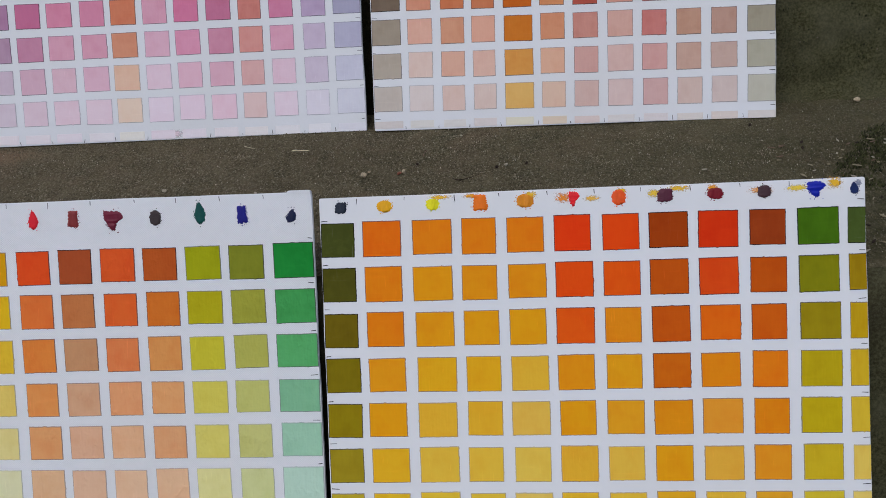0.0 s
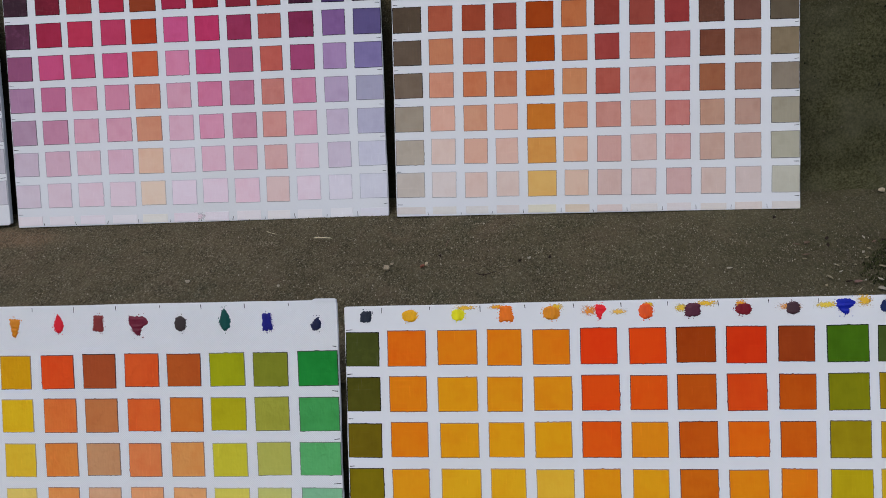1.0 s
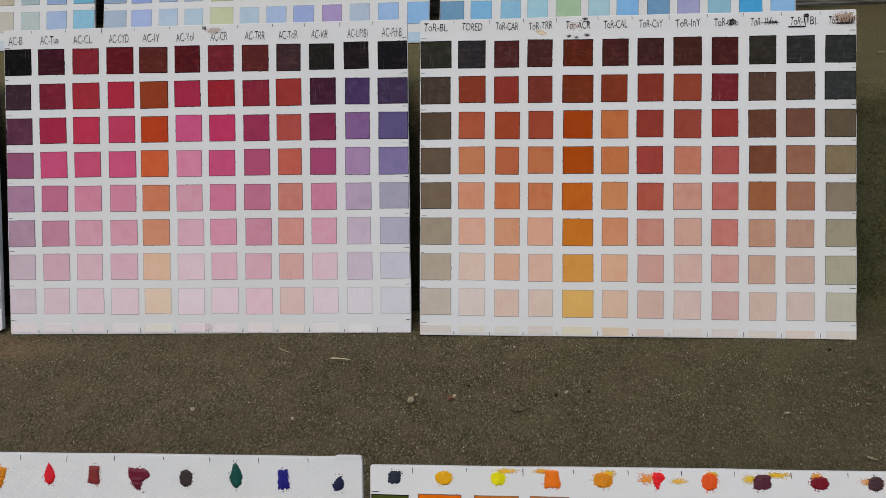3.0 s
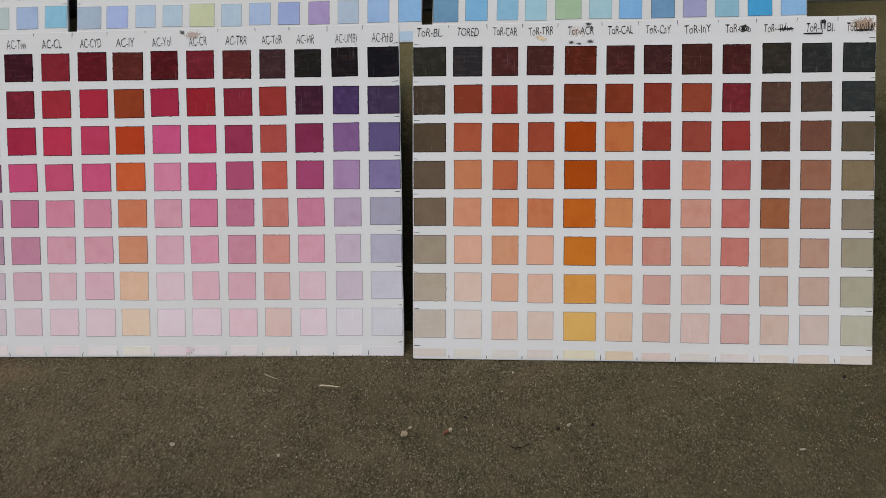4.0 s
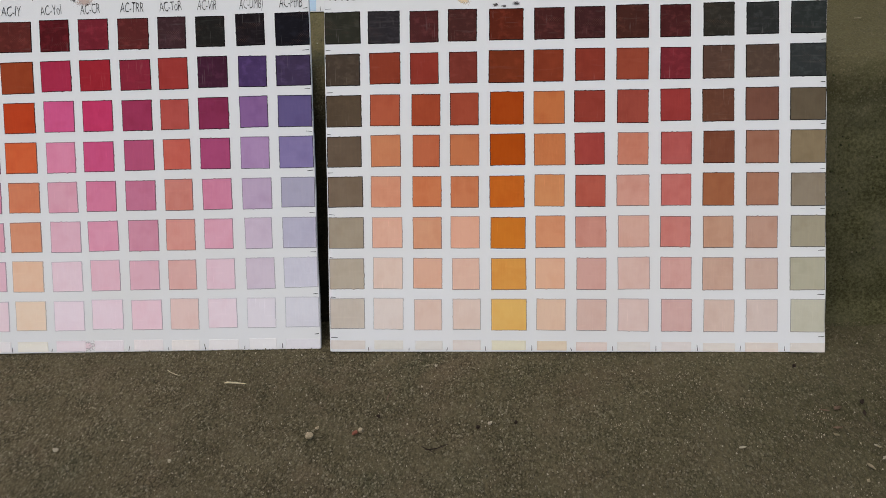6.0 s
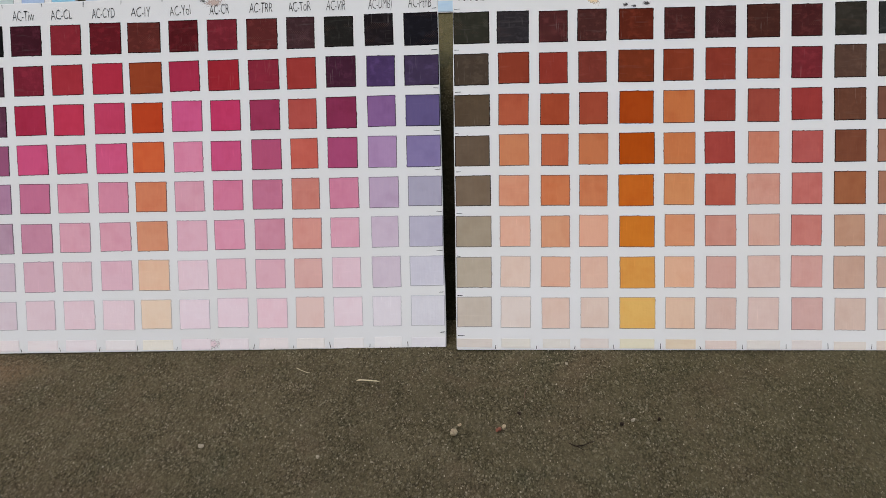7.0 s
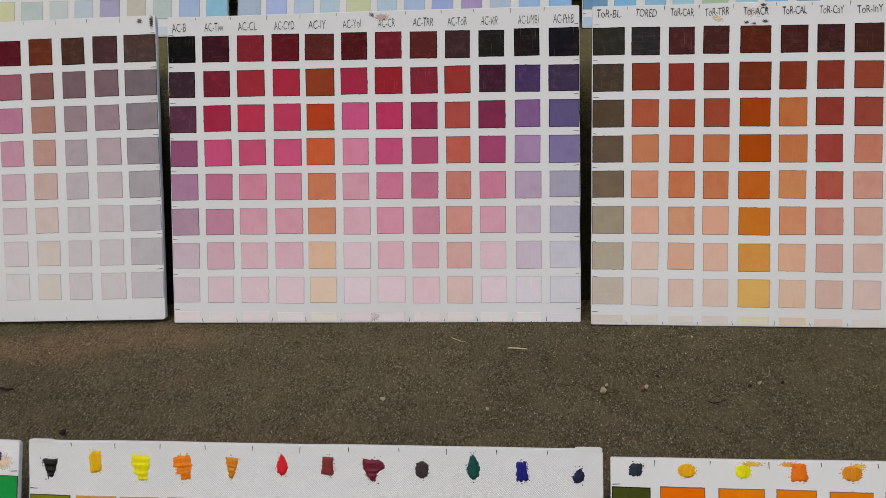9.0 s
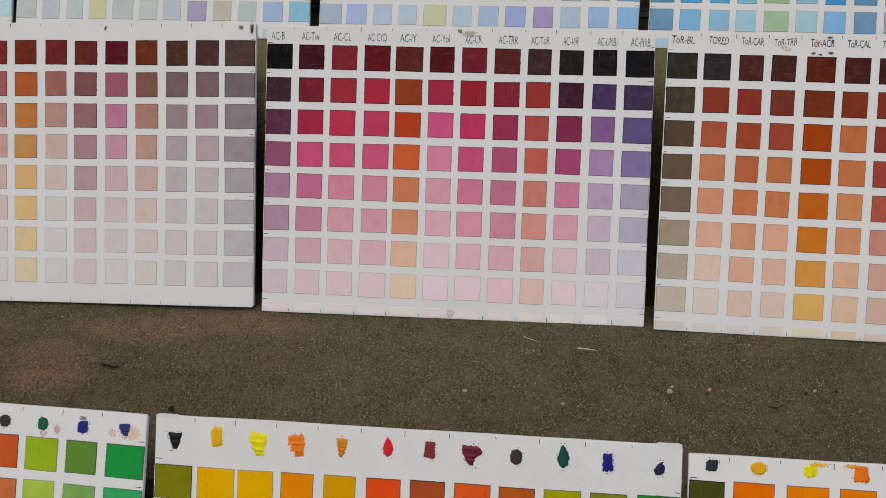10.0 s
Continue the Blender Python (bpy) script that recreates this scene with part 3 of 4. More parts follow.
def chart(label, m, columns, grid, top, rows, seed, mat=CANVAS, thick=0.0042, tail=False, group="", pitch=0.0343, width=WIDTH, shift=(0.0, 0.0, 0.0)):
    """A colour chart: a canvas panel with twelve columns of painted squares."""
    rng = random.Random(seed)
    root = tagged(new("colour_chart"), label, "colour chart", group)
    root.matrix_world = m
    v, f = panel_mesh(thick, seed, width, 0.0014 if mat is CANVAS and thick < 0.005 else 0.003)
    board = solid("panel", v, f, [mat, HARDBOARD_AND_SHADE], root, [0] * (len(f) - 1) + [1])
    for face in board.data.polygons:
        if face.normal.z < -0.5:
            face.material_index = 1                            # dark lower edge, painted as the contact shade at the foot
    lefts, rights = LEFTS[grid], RIGHTS[grid]
    tops = []
    for r in range(rows + (1 if tail else 0)):
        z1 = top - pitch * r
        z0 = z1 - 0.0255
        last = r == rows
        if last:
            z0, z1 = max(0.0012, z0), z1 - 0.001
        tops.append(z1)
        for c in range(12):
            col = fade(columns[c], rows + 1, 0.97 if columns is TOR else (0.95 if r < 4 else 0.84 if r < 6 else 0.72) if columns is ALIZARIN else 1.0, (0.22 if c == 4 else 0.50) if columns is EARTH else 0.24 if columns is TOR and c != 4 else 0.14 if columns is ALIZARIN else 0.0, 0 if columns is EARTH else 4)[r]
            if columns is TOR and r > 2:                       # the tints are duller than the masstones
                col = [0.985 * col[0], 0.985 * col[1], 1.01 * col[2]]
            if columns is YELLOW and r > 1:
                col = [col[0], 1.04 * col[1], col[2]]
            if columns is ORANGE:                              # cleaner, deeper tube colours
                col = [col[0], (0.93 if r < 3 else 0.97) * col[1], (0.60 if r < 3 else 0.95) * col[2]]
            a, b = lefts[c] / 1000 + rng.uniform(-0.0006, 0.0006), rights[c] / 1000 + rng.uniform(-0.0006, 0.0006)
            a, b = a + shift[0] + shift[1] * (a - 0.2), b + shift[0] + shift[1] * (b - 0.2)
            a, b = max(a, 0.001) if c else 0.001, min(b, width - 0.0008) if c < 11 else width - 0.0008
            dz = shift[2] * ((a + b) / 2 - 0.2)
            ob = new("swatch", rng.choice(TAIL_SWATCHES if last else KNIFE_SWATCHES if mat is COARSE else SWATCHES))
            ob.parent = root
            ob.color = (*[min(0.92, max(0.004, (1.0 if columns is ALIZARIN else 0.92 if columns is TOR else 0.94) * k + rng.uniform(-0.003, 0.003))) for k in col], 1)
            ja, jb = rng.uniform(-0.0006, 0.0006), rng.uniform(-0.0006, 0.0006)
            if last:
                ja = 0
            ob.matrix_basis = pose((a + b) / 2, -0.00005, (z0 + z1 + ja + jb) / 2 + dz, 0, math.degrees(-shift[2]) if last else rng.uniform(-0.7, 0.7) - math.degrees(shift[2]), 0) @ Matrix.Diagonal(((b - a + 0.0008) / 0.028, 1, (z1 - z0 + jb - ja + (0 if last else 0.0008)) / 0.026, 1))
    ink_ticks(root, lefts, rights, tops, rng, width)
    return root


def lean(x, y, z, angle, yaw=0.0, roll=0.0):
    return pose(x, y, z) @ pose(0, 0, 0, 0, 0, yaw) @ pose(0, 0, 0, -angle) @ pose(0, 0, 0, 0, roll, 0)


def centre(grid, c):
    return (LEFTS[grid][c] + RIGHTS[grid][c]) / 2000


TOR = (
    "303029 463e36 544a3e 665a4c 776a5a 9b917a aea48c c1b7a2 dcd6c9",
    "2d2a2d 843a2b ac5a42 c58460 d1997c e1b099 e8c7b6 ebd4c8 ebe1d4",
    "4a2625 8a392d 9e4931 b86848 c87d54 d19871 d9a98a e5c2ae ede1d6",
    "442828 72362c 9c4a34 bf774e c67f58 dda98f e3b69e eac8b6 e9dad0",
    "562818 6f301c a0420a aa4c08 c06812 c87a1c d49c48 e4b868 ece0c8",
    "422420 7f3724 bd7242 c27a4a cc9060 d18f5f dcac85 e3ba98 e9d0b0",
    "3d2022 84382f 8d3b33 a04840 b05c4e c68a78 cd9b8d d2ae9d e7d0c3",
    "442625 8f4535 95493e c4846e cd9d8f d1a898 d7b6a8 dbc0b4 ebdfd4",
    "451e20 6f282d 943c38 b05c5a c07470 c4766c d09a92 cfa199 ebdcd4",
    "2f2f2a 55423a 624235 754a34 9c6446 ba9276 c29e85 d2b8a4 e9dcce",
    "2f2f2d 50423a 715044 986e5a a47964 b6927e c2a492 d2beb0 e5d6c7",
    "2d3331 333836 5f5847 857b61 8d8573 99957a a6a688 b8b89c dfdacc",
)
ALIZARIN = (
    "151315 3b2630 543147 8c5272 a87c9c ac89a0 c7afbd d1bdc7 e7dada",
    "38161f 711d30 9c2845 c14c79 bd668b bd7c98 d09fb0 dbbdc7 ebdcdc",
    "7a242c 982a35 b5304f bf4f74 d0839c d297a9 daacb8 e1c1c9 e9dadc",
    "5b1821 a5263d b63c5e c5537d ce839c d294a7 dba7b8 e3c5ce ebdfdf",
    "552422 8b3d20 ae3e19 c65e32 cc774d cf875c e0b48c e8c8a4 e7e1d0",
    "4b1519 9d2847 c45584 cf85a2 d29aab d7a9b8 e1c1cc e7d0d9 e9d6da",
    "69212b 93212d b83562 bf4f7b ce7395 d58ca7 dfaaba ebc9d4 ebdadc",
    "532424 7e2537 933055 a94f71 bd6e8d c8859c d99faf e7bdc9 ebdcda",
    "3a282c 933533 a84c48 bb5f54 c67b70 d08b84 d89e98 dfb9b1 ebdfd8",
    "1e1c1f 3e2230 7e2f4f 9f4871 c97b9a d59aae dfbac7 e5ccd6 ebe1df",
    "1b1c1d 46365e 7e5e8f a389af b49fbb c3b2c5 c9b8c9 dcd4dc e7e3e1",
    "181a1b 3f354e 5b5582 7d77a2 a2a2b7 aeaec3 c3c5d4 d0d1d9 dcdcdf",
)
EARTH = (
    "2a2020 4c3838 5e4448 6e5458 7e686c 968488 aca0a2 c4bcbc",
    "5a2420 7c3a30 9c5a4c b07868 c09a8c ccb0a4 d4c4bc d8d2cc",
    "662a22 94443a ac6454 bc8070 c8a090 d0b6aa d6c8c0 d8d4ce",
    "702a28 9a4a48 b06a64 c08880 cca09a d2b4b0 d8c6c4 dcd6d2",
    "6a3020 a8540c b87010 bc8420 d4ac58 d8b96e d8c488 d8d0a8",
    "682828 94544a ac7e70 c0a698 ccb8ac d0cbbe d6d2c8 d8d8d2",
    "602a26 702a2c 7c2c36 8c4450 9c5c66 b88488 c8a4a8 d2bcbe",
    "561c20 90405a b05a84 bc7494 c494a8 ccaeb8 d2c0c4 d8d6d2",
    "643426 74382c a06048 b07460 be9484 cdb0a0 d0bfb0 d6cdbc",
    "46302c 664a50 846a72 a0909a b0a4aa bcb0b4 c4b8ba cec4c4",
    "4a3434 6c4e58 8a6c78 a89098 b8a6ac c2b2b6 c8bcbe d0c6c6",
    "4e3e3c 685a60 72646c 7c6e78 867a84 92868f a2989f bab2b8",
)
ORANGE = (
    "43512f 4e5220 6a6311 79710e 8a8210 978f1c b5ab2c",
    "f87404 ff8704 ff8708 f49c08 efa10a e9b41e e5be25",
    "ff8703 f39f04 eba206 e5af1c e3b530 e1c042 e1c53b",
    "f88703 f09b04 eaa506 e3af1c e3b42d e1c040 e1c53c",
    "e18306 e09806 e6a70a e2b838 e0bd4f e2c654 e1c964",
    "e44016 e35108 e75e05 ee9607 e9a20e e5b330 e3bc31",
    "e94d0b dd5c06 ee900d e9a212 e4a419 e5bd46 e3c03b",
    "994311 ba5908 bf5c04 c76a04 d8920a dea20e e1af21",
    "cd3b16 d35014 e36f0a e68b10 e49c2c e5b13e e3bc39",
    "944319 ba5711 c76209 db8008 d88a0e dc9920 deab26",
    "43711c 7c870b 958f06 b2a706 baad11 c3b422 cbc030",
    "465c35 978716 b8a31c c8b222 cdba31 d8c75b dccf6d",
)
YELLOW = (
    "788010 8c9028 9ca044 b0b468 c0c488",
    "e8b010 d8b418 d8bc40 d8c868 dcd094",
    "dcb008 d8b41c d8c048 d8c870 dcd498",
    "e88c0c dca028 dcac48 dcb870 e0c898",
    "cc9c0c d8b81c d8b830 d8c468 d8d090 d8d8b0",
    "d8501e d87838 d8843c dd9456 d8a06c d8b490 dcc4a8",
    "a05028 bc7a48 bf916c cea586 d6ad92 d7b59b dcc3b0",
    "d45a28 d8662c d78150 e09f72 e4b18e e5bb9e e3c8b2",
    "b05824 cc762a d49657 dca470 d7a379 dcb898 dfc5ac",
    "9ba615 adad15 c2bf34 cdc859 d2cd6e d7d798 dfdcb0",
    "7c882a 9ba33f adb259 bbc274 bfc57e c8d098 d2d8ae",
    "2a8a37 489f57 5bad6e 7eb995 9bc8b0 b5d4c3 cee3d6",
)
GREEN = (
    "788010 8c9028", "c8b010 d0bc30", "c8b818 d0c440", "d09818 d8a840", "c09018 ccac40", "c85028 d07848",
    "a05028 b07848", "c05830 cc7850", "bc5a30 c07044", "90b424 a0c450", "5a8a3c 7aac60", "1f9448 34a868",
)
BLUES = (
    ("5c98b8 6ea0bc", "50a8d8 7cbce0", "5ca8d0 8cc4dc", "7cc0d8 a0d0dc", "98bc98 a8c8ac", "84c4d4 a4d0d8",
     "3c9cd0 80bce4", "5a94b8 6f9fc0", "8898c8 a0a8cc", "6cb0c8 8cc0d0", "2c98d0 4aa8d8", "6cb0e0 8cc0e4"),
    ("90acc4 a8c0d0", "90acdc a8c0e8", "a0bcd8 b4cee0", "a0c4d8 b4d0dc", "b8c490 c8d4b4", "a0c4d4 b4d0dc",
     "90b0d4 a8c4e0", "84a0d0 9cb4dc", "9084b8 a89cc8", "98b8d0 b0c8d8", "80aed8 98c0e4", "6caede 8cc0e8"),
    ("a8bcc0 bccccc", "a8bcc4 bcccd0", "b0c0c4 c0ced0", "bcc898 ccd4b0", "a8bcc0 bccccc", "b4c4c4 c4d0d0",
     "a8bcc8 bcccd4", "9494b8 a8a8c4", "b8b4a4 c4c4b8", "a4bcc0 b8cccc", "90b0d0 a4c0dc", "70b8d0 8cc8dc"),
    ("b4c4c4 c4d0d0", "b4c4c4 c4d0d0", "b4c4c4 c4d0d0", "bcc8a4 ccd4b8", "b4c4c4 c4d0d0", "b4c4c4 c4d0d0",
     "b4c4c4 c4d0d0", "a8acc0 b8bccc", "bcbcb0 c8c8c0", "b0c4c4 c0d0d0", "a4c4d0 b8d4dc", "98ccd8 b4d8e0"),
)

MIDDLE = "colour charts on the middle step"
FRONT = "colour charts on the lower step"
BACK = "colour charts on the upper step"

chart_tor = chart("white canvas panel of reddish brown and ochre paint squares", lean(0.0060, -0.0011, 0, 26.12, 0.82, -0.01), TOR, "T", 0.2825, 8, 1, tail=True, group=MIDDLE, pitch=0.0341, shift=(0.0001, -0.0047, -0.0068))
chart_ac = chart("white canvas panel of crimson, pink and violet paint squares", lean(-0.4090, -0.0142, 0, 24.52, 2.94, 0.29), ALIZARIN, "A", 0.2842, 8, 2, tail=True, group=MIDDLE, pitch=0.0341, shift=(0.0003, -0.0087, -0.0043))
chart_earth = chart("white canvas panel of brown, mauve and grey paint squares", lean(-0.8237, -0.0354, 0, 24.99, 3.06, -0.43), EARTH, "L", 0.2853, 8, 3, thick=0.0065, group=MIDDLE, pitch=0.0339)
chart_orange = chart("white canvas panel of orange, red and yellow paint squares", lean(0.0146, -0.4082, LOW, 28.83, 0.99, -0.59), ORANGE, "O", 0.2847, 8, 4, tail=True, group=FRONT, pitch=0.0344, width=0.3990, shift=(0.0009, 0.0033, -0.0047))
chart_yellow = chart("coarse white canvas of yellow, orange and green paint squares", lean(-0.3975, -0.4095, LOW, 26.40, 1.82, -0.03), YELLOW, "M", 0.2662, 7, 5, COARSE, 0.0045, group=FRONT, pitch=0.0349, shift=(0.0012, 0.0, 0.0))
chart_green = chart("white canvas panel with bright green paint squares", lean(-0.8141, -0.4172, LOW, 29.37, -1.19, -0.90), GREEN, "M", 0.280, 7, 6, COARSE, 0.0045, group=FRONT)
for n, (blues, x, yaw) in enumerate(zip(BLUES, (0.000, -0.418, -0.838, -1.256), (0, 0.6, 1.5, 2.0))):
    rows = [" ".join([c.split()[0]] * 7 + [c.split()[1]]) for c in blues]
    rows = [r + " " + ("b4d4e6" if n < 2 else "c8d8dc") for r in rows]
    chart(("white canvas panel of bright sky blue paint squares", "white canvas panel of pale blue and lilac squares",
           "white canvas panel of very pale grey blue squares", "white canvas panel of faint blue green squares")[n],
          lean(x, 0.315 - 0.004 * n, HIGH, 28.0, yaw), rows, "T", 0.2885, 8, 20 + n, tail=True, group=BACK)

# lettering along the top of two of the charts
ink = random.Random(5)
def headline(c):
    """Foot of the lettering over a column of the reddish brown chart."""
    return 0.2937 - 0.0068 * (centre("T", c) - 0.05)


for c, text in enumerate(("ToR-BL.", "TORED", "ToR-CAR", "ToR-TRR", "Tor-ACR", "ToR-CAL", "ToR-CaY", "ToR-InY")):
    lettering(chart_tor, text, centre("T", c) + 0.0005, headline(c), (0.0235, 0.0195, 0.0220, 0.0220, 0.0230, 0.0220, 0.0220, 0.0230)[c], ink, 0.0108, -0.00006)
for c, text, dx, w in ((8, "ToR-", -4.2, 12), (8, "o", 10.0, 3), (9, "ToR-", -6.0, 10.5), (10, "ToR-", -4.5, 11), (10, "Bl.", 11.3, 6.5), (11, "ToR", -7.0, 8.5)):
    lettering(chart_tor, text, centre("T", c) + dx / 1000, headline(c), w / 1000, ink, 0.0108 if len(text) > 1 else 0.0085, -0.00006)
for c, dx, dz, w, h, seed, bars in ((8, 5.6, 3.6, 6, 7, 3, 0), (8, 5.2, 3.6, 3, 7, 23, 3), (9, 5.0, 4.5, 6, 8, 4, 3), (9, 9.0, 2.8, 9, 5, 24, 5), (9, 8.0, 2.6, 11, 1.4, 14, 0),
                                    (10, 4.4, 4.6, 5, 10, 5, 4), (10, 4.6, 8.5, 4, 4, 25, 0), (10, -4.0, -1.6, 14, 1.0, 6, 0), (10, -4.0, -1.9, 12, 0.8, 26, 0), (11, 5.0, 3.2, 12, 6.5, 7, 7), (11, 3.0, 0.8, 13, 1.6, 8, 0), (11, 9.5, 4.0, 5, 7, 28, 3)):
    scribble(chart_tor, centre("T", c) + dx / 1000, headline(c) + dz / 1000, w / 1000, h / 1000, seed, bars)
for c, text in enumerate(("AC-B", "AC-Tiw", "AC-CL", "AC-CYD", "AC-IY", "AC-Yol", "AC-CR", "AC-TRR", "AC-ToR", "AC-ViR", "AC-UMB)", "AC-PthB")):
    w, dx = ((14.5, -1), (19, 0), (19, -1), (20, 0), (17.3, -1.2), (18, -1), (17, -1.4), (20, -0.6), (19, 0), (16.5, -3), (20, 0.3), (19.5, -1))[c]
    lettering(chart_ac, text, centre("A", c) + dx / 1000, 0.2892 - 0.0040 * (centre("A", c) - 0.2), w / 1000, ink, 0.0121, -0.00017)

# the coarse canvas is folded over at its upper corners
def canvas_fold(root, x, z, w, h):
    """A flap of canvas, rounded at its rim, that stands a little over the panel's upper edge."""
    n, verts, faces = 10, [], []
    for k in range(n + 1):
        u = k / n
        lift = 0.0002 * math.sin(math.pi * u) ** 0.4
        for y, zz in ((0.0040, 0.0), (0.0040, h), (0.0012, h + 0.0004), (-0.0004 - lift * 0.5, h), (-0.0003 - lift * 0.6, h * 0.4), (-0.0001, 0.0)):
            verts.append((x + w * u, y, z + zz - (0.0006 if k in (0, n) else 0) * (zz > 0)))
    for k in range(n):
        for q in range(6):
            a, b = k * 6 + q, k * 6 + (q + 1) % 6
            faces.append((a, b, b + 6, a + 6))
    faces += [tuple(range(6)), tuple(reversed(range(n * 6, n * 6 + 6)))]
    ob = solid("canvas_fold", verts, [tuple(reversed(f)) for f in faces], [COARSE], root)
    return tagged(ob, "folded corner of white canvas")


canvas_fold(chart_yellow, 0.3875, 0.3035, 0.0180, 0.0024)
canvas_fold(chart_yellow, 0.0005, 0.3036, 0.0170, 0.0020)

# smudges on the charts
smear(chart_tor, centre("T", 3) + 0.001, 0.2905, 0.013, 0.006, "e2cfae", 20, "faint brown smudge")
for dx, z, w, h, code in ((-0.008, 0.2862, 0.006, 0.004, "3a3232"), (0.009, 0.2868, 0.008, 0.004, "2a2424"), (-0.001, 0.2850, 0.005, 0.003, "1c1818"),
                          (0.007, 0.3022, 0.007, 0.004, "141010"), (0.010, 0.2985, 0.004, 0.004, "241e1e"), (-0.003, 0.2960, 0.016, 0.010, "d8cfc8")):
    smear(chart_tor, centre("T", 4) + dx, z, w, h, code, 0, "small dark paint blot")
smear(chart_tor, centre("T", 11) + 0.004, 0.2965, 0.030, 0.016, "a08c78", 0, "grey-brown smudge")
smear(chart_ac, 0.2055, 0.3015, 0.006, 0.005, "141012", 35, "black smudge")
smear(chart_ac, 0.215, 0.2990, 0.020, 0.008, "b8a8a0", 0, "faint smudge")
smear(chart_ac, 0.200, 0.0060, 0.020, 0.010, "ecd0d4", 0, "faint pink smudge")
smear(chart_earth, 0.390, 0.2995, 0.008, 0.007, "6a5a52", 30, "brown smudge")
smear(chart_earth, 0.4020, 0.2985, 0.0058, 0.016, "171414", 0, "black smudge on the corner")
smear(chart_earth, 0.4040, 0.0450, 0.0030, 0.0080, "0c0a0a", 0, "black chip on the edge")
smear(chart_earth, 0.240, 0.2990, 0.004, 0.006, "302c2c", 20, "small dark smudge")

# tube colours dabbed along the top of the front charts
ORANGE_TUBES = "222c38 f8ac04 f8e008 f87404 d08c18 d81c24 f0581c 502434 700c1c 443034 1424a0 142858".split()
YELLOW_TUBES = "101012 f8b404 f4dc08 fc7c04 c88414 cc1c2a 7c3030 641c30 38302f 0f4c48 1c1c78 1c2444".split()
ORANGE_DABS = (("slant", 9.5, 9, 2.2), ("round", 12, 9.5, 2.0), ("round", 10.5, 9.5, 1.2), ("block", 12.5, 12.5, 1.6), ("round", 13.5, 10.5, 0.4), ("heart", 9, 11.5, 1.5),
               ("round", 11, 12, -0.4), ("slant", 12.5, 10.5, -1.4), ("round", 12.5, 9, -0.8), ("round", 10.5, 9.5, -1.0), ("heart", 14, 12, 0.2), ("drop", 6.5, 9.5, -0.6))
for c, (code, (shape, w, h, dx)) in enumerate(zip(ORANGE_TUBES, ORANGE_DABS)):
    dab(chart_orange, centre("O", c) + 0.001 + dx / 1000, 0.2972, w / 1000, h / 1000, code, 40 + c, shape)
YELLOW_DABS = (("wedge", 13, 14, 0, 285.5), ("slant", 10, 16.5, 0.5, 290.5), ("stub", 14.5, 18.5, 1, 287), ("stub", 14, 18, -1, 287.5), ("wedge", 10, 15, 0.5, 288), ("drop", 8.5, 15.5, 2.5, 291),
               ("block", 10, 13.5, 1, 290.5), ("heart", 16, 16.5, -1.2, 288), ("round", 9.5, 12.5, -1.6, 289.2), ("drop", 9.5, 18, 0.2, 291.8), ("block", 9, 14, -1.4, 289.2), ("crescent", 9, 10.5, 1, 287.2))
for c, (code, (shape, w, h, dx, z)) in enumerate(zip(YELLOW_TUBES, YELLOW_DABS)):
    dab(chart_yellow, centre("M", c) + 0.001 + dx / 1000, z / 1000, w / 1000, h / 1000, code, 60 + c, shape)
for c, code, shape in ((8, "38302f", "round"), (9, "0f5c48", "round"), (10, "1c2478", "slant"), (11, "1c3070", "stub")):
    dab(chart_green, centre("M", c), 0.2915, 0.010, 0.0105, code, 80 + c, shape)
for x, z, w, h, code in ((0.092, 0.3015, 0.030, 0.006, "f8b414"), (0.115, 0.3020, 0.020, 0.006, "f8a008"), (0.160, 0.3005, 0.016, 0.008, "e8b818"),
                         (0.184, 0.2950, 0.020, 0.012, "f88c18"), (0.226, 0.3000, 0.014, 0.008, "d8b810"), (0.205, 0.2930, 0.020, 0.007, "f8b440"),
                         (0.268, 0.3010, 0.026, 0.008, "f8b80c"), (0.250, 0.2960, 0.018, 0.010, "f8c030"), (0.292, 0.3000, 0.014, 0.009, "f89c08"),
                         (0.326, 0.2950, 0.030, 0.008, "f0a050"), (0.352, 0.2960, 0.030, 0.008, "f8c838"), (0.378, 0.3000, 0.018, 0.014, "f8b408"),
                         (0.394, 0.2990, 0.009, 0.009, "808898")):
    smear(chart_orange, x, z + 0.4 * (0.3035 - z), 0.7 * w, 0.75 * h, code, 0, "dry smear of yellow paint")
for x, z, w, h, code in ((0.392, 0.2900, 0.022, 0.014, "dcc8b0"), (0.378, 0.2890, 0.008, 0.008, "d8c4b4"), (0.330, 0.2880, 0.007, 0.010, "c8a898"), (0.318, 0.2840, 0.008, 0.008, "d4c4d0"), (0.352, 0.2985, 0.009, 0.005, "8c8478")):
    smear(chart_green, x, z, w, h, code, 0, "faint brown smudge")


# ---- litter on the steps ----
def stone(name, label, x, y, z, size, mat, seed, cat="pebble"):
    bm = bmesh.new()
    bmesh.ops.create_icosphere(bm, subdivisions=2, radius=0.5)
    rng = random.Random(seed)
    off = Vector((rng.random() * 9, rng.random() * 9, rng.random() * 9))
    for v in bm.verts:
        v.co *= 0.8 + 0.55 * noise.noise(v.co * 1.7 + off) + 0.2 * noise.noise(v.co * 4 + off)
        v.co = Vector((v.co.x * size[0], v.co.y * size[1], v.co.z * size[2]))
    low = min(v.co.z for v in bm.verts)
    for v in bm.verts:
        v.co.z -= low + 0.0003
    ob = part(name, bm, mat, None)
    ob.matrix_world = pose(x, y, z, 0, 0, rng.uniform(0, 360))
    return tagged(ob, label, cat)


